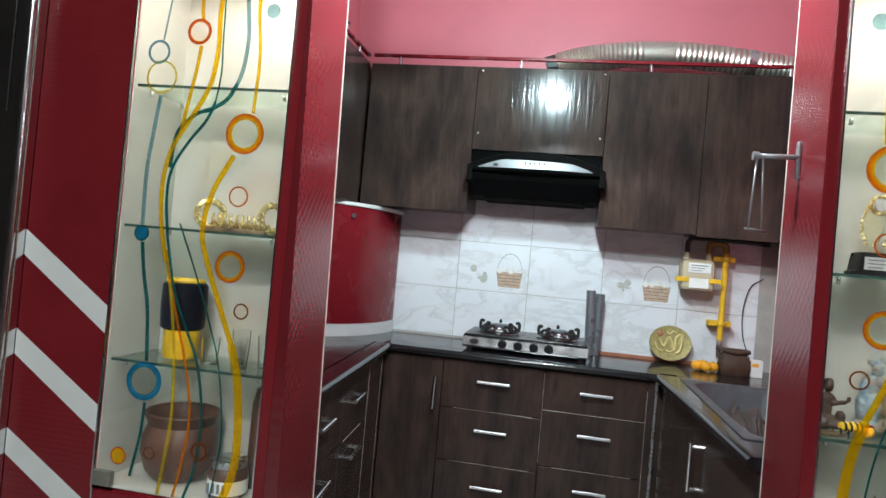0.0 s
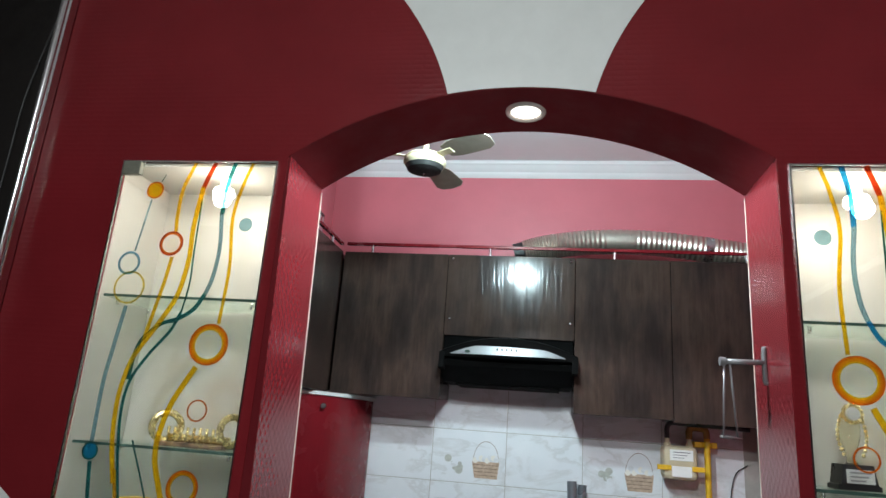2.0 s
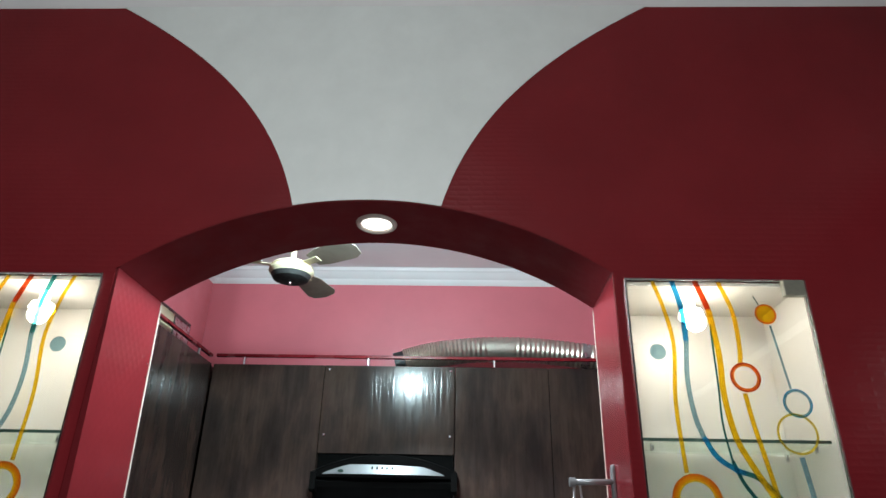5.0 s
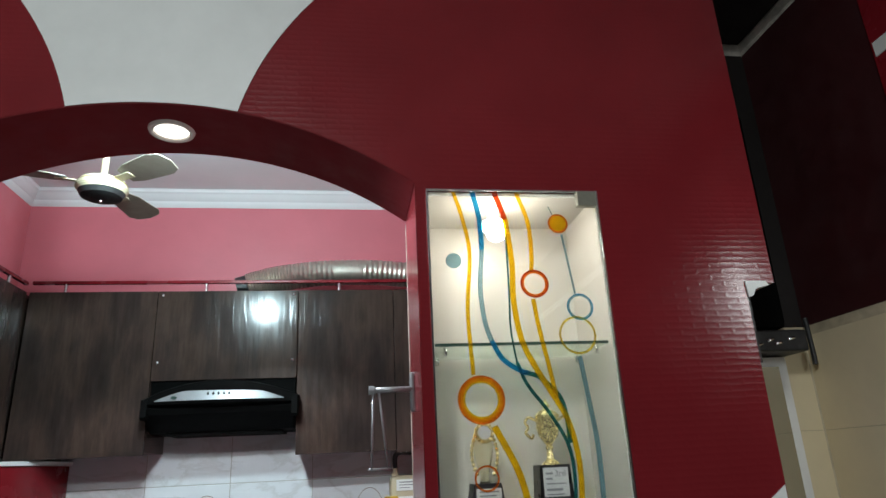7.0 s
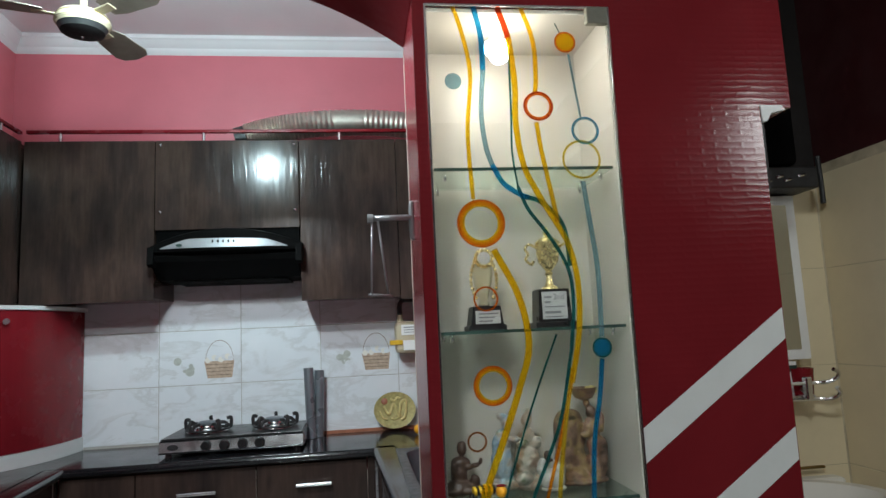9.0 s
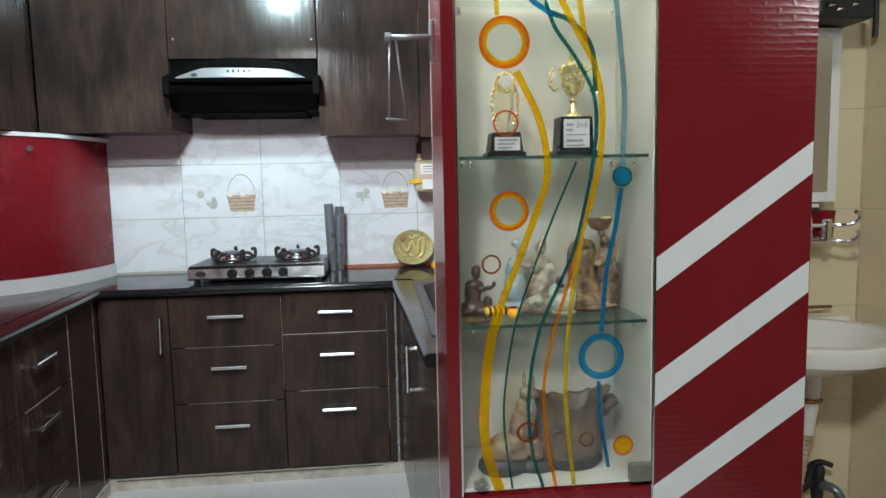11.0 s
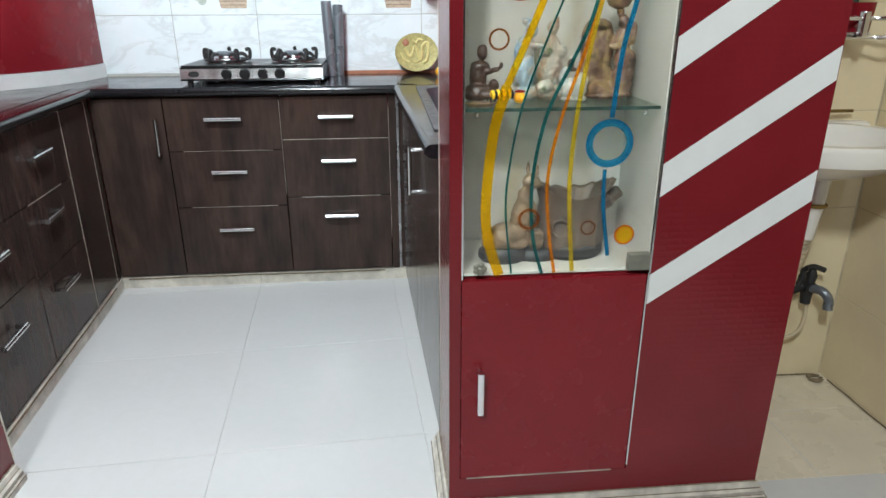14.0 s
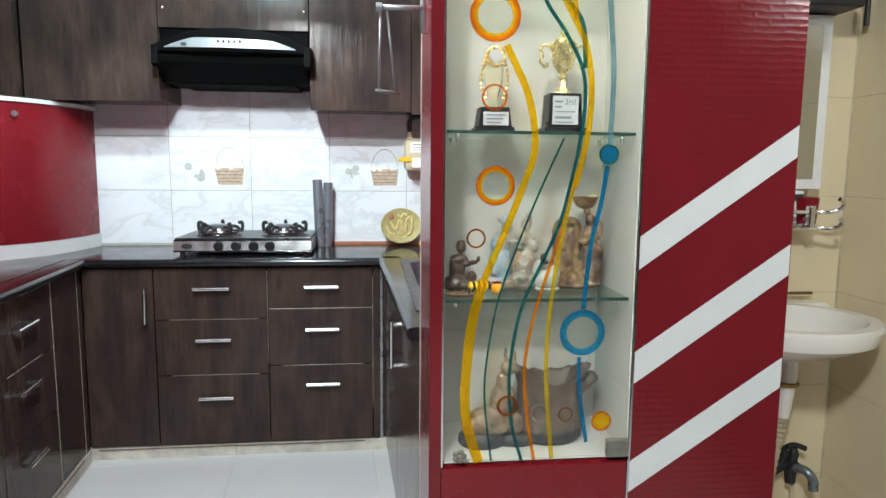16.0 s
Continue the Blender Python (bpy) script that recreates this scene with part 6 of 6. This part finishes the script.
for i in range(9):
    tube(bm, [(-0.84 + 0.017 * i, 0.066, z + 0.016), (-0.84 + 0.017 * i, 0.066, z + 0.048)], 0.004, 6)
part("railings", bm, GOLD, orn, "row of gold balusters")
part("foot", box(bmesh.new(), (-0.87, 0.06, z), (-0.69, 0.14, z + 0.0115), 0.003), FIG_WOOD, orn)

z = SH[-1][1]
flask = thing("insulated_mug", (-0.932, 0.12, z), "dark blue and yellow lidded container on the shelf", "container")
part("shell", lathe(bmesh.new(), [(0.05, z + 0.078), (0.057, z + 0.085), (0.06, z + 0.15), (0.058, z + 0.2), (0.05, z + 0.206), (0.001, z + 0.208)], (-0.932, 0.12, 0), 28), grained(material("navy_plastic", (0.006, 0.007, 0.013), 0.5, Specular_IOR_Level=0.2), (0.006, 0.007, 0.013), 0.2, 20, 0.4), flask)
part("base_band", lathe(bmesh.new(), [(0.04, z), (0.045, z + 0.006), (0.047, z + 0.07), (0.049, z + 0.077)], (-0.932, 0.12, 0), 28), YELLOW, flask, "yellow base")
part("lid_rim", torus(bmesh.new(), (-0.932, 0.12, z + 0.209), 0.046, 0.006, "z", 28, 8), YELLOW, flask, "yellow lid rim")
for x, y, h in ((-0.82, 0.08, 0.07), (-0.765, 0.14, 0.09), (-0.73, 0.07, 0.075), (-0.68, 0.12, 0.085)):
    g = thing("drinking_glass", (x, y, z), "clear drinking glass on the shelf", "glass", "drinking glasses")
    part("glass_wall", lathe(bmesh.new(), [(0.02, z), (0.025, z + h), (0.0225, z + h), (0.018, z + 0.008), (0.001, z + 0.008)], (x, y, 0), 20), GLASS, g)
    part("glass_foot", torus(bmesh.new(), (x, y, z + 0.004), 0.019, 0.003, "z", 20, 6), GLASS, g)

z = SH[-1][2]
clay = thing("clay_pot", (-0.93, 0.12, z), "round brown glazed clay pot on the cabinet floor", "pot")
part("pot_body", lathe(bmesh.new(), [(0.05, z), (0.085, z + 0.03), (0.1, z + 0.08), (0.098, z + 0.12), (0.085, z + 0.15), (0.093, z + 0.17), (0.097, z + 0.178), (0.089, z + 0.178), (0.077, z + 0.15), (0.088, z + 0.1), (0.07, z + 0.03), (0.001, z + 0.02)], (-0.905, 0.12, 0), 36), CLAY, clay)
part("rim", torus(bmesh.new(), (-0.905, 0.12, z + 0.179), 0.093, 0.005, "z", 36, 8), CLAY, clay)
jar = thing("labelled_jar", (-0.73, 0.07, z), "brown glass jar with a metal lid and white label", "jar")
part("jar_body", lathe(bmesh.new(), [(0.046, z), (0.05, z + 0.006), (0.05, z + 0.06), (0.044, z + 0.07), (0.04, z + 0.074)], (-0.73, 0.07, 0), 26), CLAY, jar)
part("lid", lathe(bmesh.new(), [(0.044, z + 0.074), (0.045, z + 0.09), (0.04, z + 0.094), (0.001, z + 0.095)], (-0.73, 0.07, 0), 26), STEEL, jar, "dull metal lid")
lab = part("label_band", lathe(bmesh.new(), [(0.0508, z + 0.01), (0.0508, z + 0.045)], (-0.73, 0.07, 0), 26), PAPER, jar, "white label band")
for k in range(4):
    block("print_bar", (-0.76 + 0.014 * k, 0.0165, z + 0.016), (-0.753 + 0.014 * k, 0.0185, z + 0.04), INK, lab, "", 0)
post = thing("wooden_pillar", (-0.7, 0.16, z), "short brown wooden pillar ornament", "ornament")
part("pillar", lathe(bmesh.new(), [(0.045, z), (0.045, z + 0.02), (0.036, z + 0.03), (0.034, z + 0.22), (0.03, z + 0.235)], (-0.69, 0.165, 0), 20), CLAY, post)
part("cap", lathe(bmesh.new(), [(0.03, z + 0.236), (0.026, z + 0.26), (0.001, z + 0.265)], (-0.69, 0.165, 0), 20), FIG_DARK, post, "dark cap")

# ---- tiles ----


def tile_mesh(name, w, h, t, mat, bev=0.0015):
    bm = box(bmesh.new(), (-w / 2, -h / 2, -t), (w / 2, h / 2, 0))
    top = [v for v in bm.verts if v.co.z > -t / 2]
    bmesh.ops.bevel(bm, geom=[e for e in bm.edges if all(v in top for v in e.verts)], offset=bev, segments=1, affect="EDGES")
    me = bpy.data.meshes.new(name)
    bm.to_mesh(me)
    bm.free()
    me.materials.append(mat)
    return me


def tiled(parent, me, name, m):
    ob = new(name, me)
    ob.parent = parent
    ob.matrix_basis = m
    return ob


# back wall: marble-look tiles
bm = box(bmesh.new(), (K_LEFT, K_BACK - 0.008, TOP), (K_RIGHT, K_BACK - 0.001, 1.9))
grout = structure("wall_tile_bed", bm, GROUT, "white marble-look wall tiles with grey veins and pale joints", "tiles")
TW, TH = 0.386, 0.262
random.seed(21)
mt = tile_mesh("marble_tile", TW - 0.003, TH - 0.003, 0.006, MARBLE)
up = Matrix.Rotation(radians(90), 4, "X")
for i in range(-1, 4):
    for j in range(4):
        m = Matrix.Translation((-0.304 + TW * i, K_BACK - 0.0025 - 0.0004 * random.random(), 1.026 + TH * j))
        tiled(grout, mt, "tile", m @ up @ Matrix.Translation((0, 0, 0.0075)))


def basket_print(x, z):
    """A tile print: a straw basket of pale blossoms with a sprig beside it."""
    yb = K_BACK - 0.0118
    part("basket_print", prism(bmesh.new(), [(x - 0.072, z), (x + 0.07, z), (x + 0.06, z - 0.082), (x - 0.056, z - 0.082)], "y", yb - 0.0003, yb), STRAW, grout, "printed straw basket motif on a tile")
    for k in range(4):
        zz = z - 0.018 - 0.017 * k
        part("basket_print", box(bmesh.new(), (x - 0.066 + 0.003 * k, yb - 0.0006, zz), (x + 0.064 - 0.003 * k, yb - 0.0004, zz + 0.0035)), STRAW_DARK, grout)
    bm = bmesh.new()
    loops = []
    for i in range(25):
        a = math.pi * i / 24
        c, d = math.cos(a), math.sin(a)
        loops.append([(x + r * c * 0.066, yb - dy, z + r * d * 0.1) for r, dy in ((0.985, 0), (1.015, 0), (1.015, 0.0003), (0.985, 0.0003))])
    part("basket_print", rings(bm, loops), STRAW_DARK, grout)
    random.seed(int(abs(x) * 100))
    for k in range(8):
        m = Matrix.Translation((x - 0.055 + 0.0155 * k, yb - 0.0009 - 0.0002 * k, z + 0.001 + 0.024 * random.random()))
        part("flower_print", turned(lathe(bmesh.new(), [(0.014, 0), (0.014, 0.0001)], (0, 0, 0), 12), m @ up), (CERAMIC, MARBLE)[k % 2], grout)
    for k in range(9):
        m = Matrix.Translation((x - 0.2 + 0.075 * random.random(), yb - 0.0001 - 0.0002 * k, z - 0.055 + 0.06 * random.random()))
        part("flower_print", turned(lathe(bmesh.new(), [(0.01 + 0.012 * random.random(), 0), (0.01, 0.0001)], (0, 0, 0), 12), m @ up), (MOSS, MOSS, MARBLE)[k % 3], grout)


STRAW = grained(material("straw_tile_print", (0.5, 0.38, 0.29), 0.15), (0.5, 0.38, 0.29), 0.25, 60, 0.15)
STRAW_DARK = grained(material("straw_dark_tile_print", (0.27, 0.2, 0.15), 0.15), (0.27, 0.2, 0.15), 0.25, 60, 0.15)
MOSS = grained(material("pale_green_tile_print", (0.46, 0.48, 0.44), 0.12), (0.46, 0.48, 0.44), 0.15, 50, 0.12)
basket_print(-0.213, 1.268)
basket_print(0.551, 1.268)
slab("trim_tile_skirt", (0.27, K_BACK - 0.02, TOP + 0.0005), (0.85, K_BACK - 0.0115, TOP + 0.016), COPPER_EDGE, "thin brown skirting strip behind the worktop", "trim")

# floor
bm = box(bmesh.new(), (-3.0, -3.6, -0.1), (2.0, 2.1, -0.003))
ground = structure("floor", bm, FLOOR_GROUT, "large glossy white floor tiles with thin joints", "floor")
ft = tile_mesh("floor_tile", 0.598, 0.598, 0.004, FLOOR, 0.0012)
ft2 = tile_mesh("alcove_tile", 0.398, 0.298, 0.004, BEIGE_FLOOR, 0.0012)
grid = Matrix.Translation((-0.08, 0.9, 0)) @ Matrix.Rotation(radians(3.8), 4, "Z")
for i in range(-5, 4):
    for j in range(-8, 2):
        m = grid @ Matrix.Translation((0.6 * i + 0.3, 0.6 * j + 0.3, 0))
        c = m.translation
        if -3.2 < c.x < 1.75 and -3.8 < c.y < 2.2 and not (c.x > 1.1 and c.y > 0.2):
            tiled(ground, ft, "tile", m)
for i in range(3):
    for j in range(3):
        c = (1.405 + 0.2 + 0.4 * i - 0.19, 0.05 + 0.15 + 0.3 * j, 0.0006)
        tiled(ground, ft2, "tile", Matrix.Translation(c))

# alcove wall tiles
bed = structure("wall_tile_bed_alcove", box(bmesh.new(), (AX - 0.008, -0.4, 0), (AX - 0.001, AY - 0.001, 1.83)), WARM_GROUT, "cream glazed wall tiles, stained at the foot", "tiles")
bed2 = structure("wall_tile_bed_alcove_back", box(bmesh.new(), (1.21, AY - 0.008, 0), (AX - 0.009, AY - 0.001, 1.83)), WARM_GROUT, "cream glazed wall tiles behind the basin", "tiles")
wt = tile_mesh("cream_tile", 0.4485, 0.2985, 0.006, BEIGE, 0.001)
for j in range(7):
    z = 0.15 + 0.3 * j if j < 6 else 1.815
    if j == 6:
        break
    for i in range(2):
        tiled(bed, wt, "tile", Matrix.Translation((AX - 0.009, 0.33 - 0.45 * i, z)) @ Matrix.Rotation(radians(-90), 4, "Z") @ up)
        tiled(bed2, wt, "tile", Matrix.Translation((AX - 0.24 - 0.45 * i, AY - 0.009, z)) @ up)

# dirt gathered along the foot of the alcove walls
joint = thing("sealant_joint", (1.9, 0.3, 0.0), "dark grimy sealant joint along the alcove wall foot", "sealant")
random.seed(11)
line = [(AX - 0.014 - 0.003 * random.random(), -0.35 + 0.05 * i, 0.006) for i in range(18)]
part("joint_line", tube(bmesh.new(), line, 0.002, 6), GRIME_GROOVE, joint)
line = [(1.45 + 0.04 * i, AY - 0.016 - 0.003 * random.random(), 0.006) for i in range(12)]
part("joint_line", tube(bmesh.new(), line, 0.0025, 6), GRIME_GROOVE, joint)
for i in range(7):
    a = 0.9 * i
    part("dirt_clump", ball(bmesh.new(), (AX - 0.05 + 0.02 * math.cos(a), AY - 0.045 + 0.018 * math.sin(a), 0.006), 0.006 + 0.003 * (i % 3), (1.5, 0.8, 0.45), 7), GRIME_GROOVE, joint)
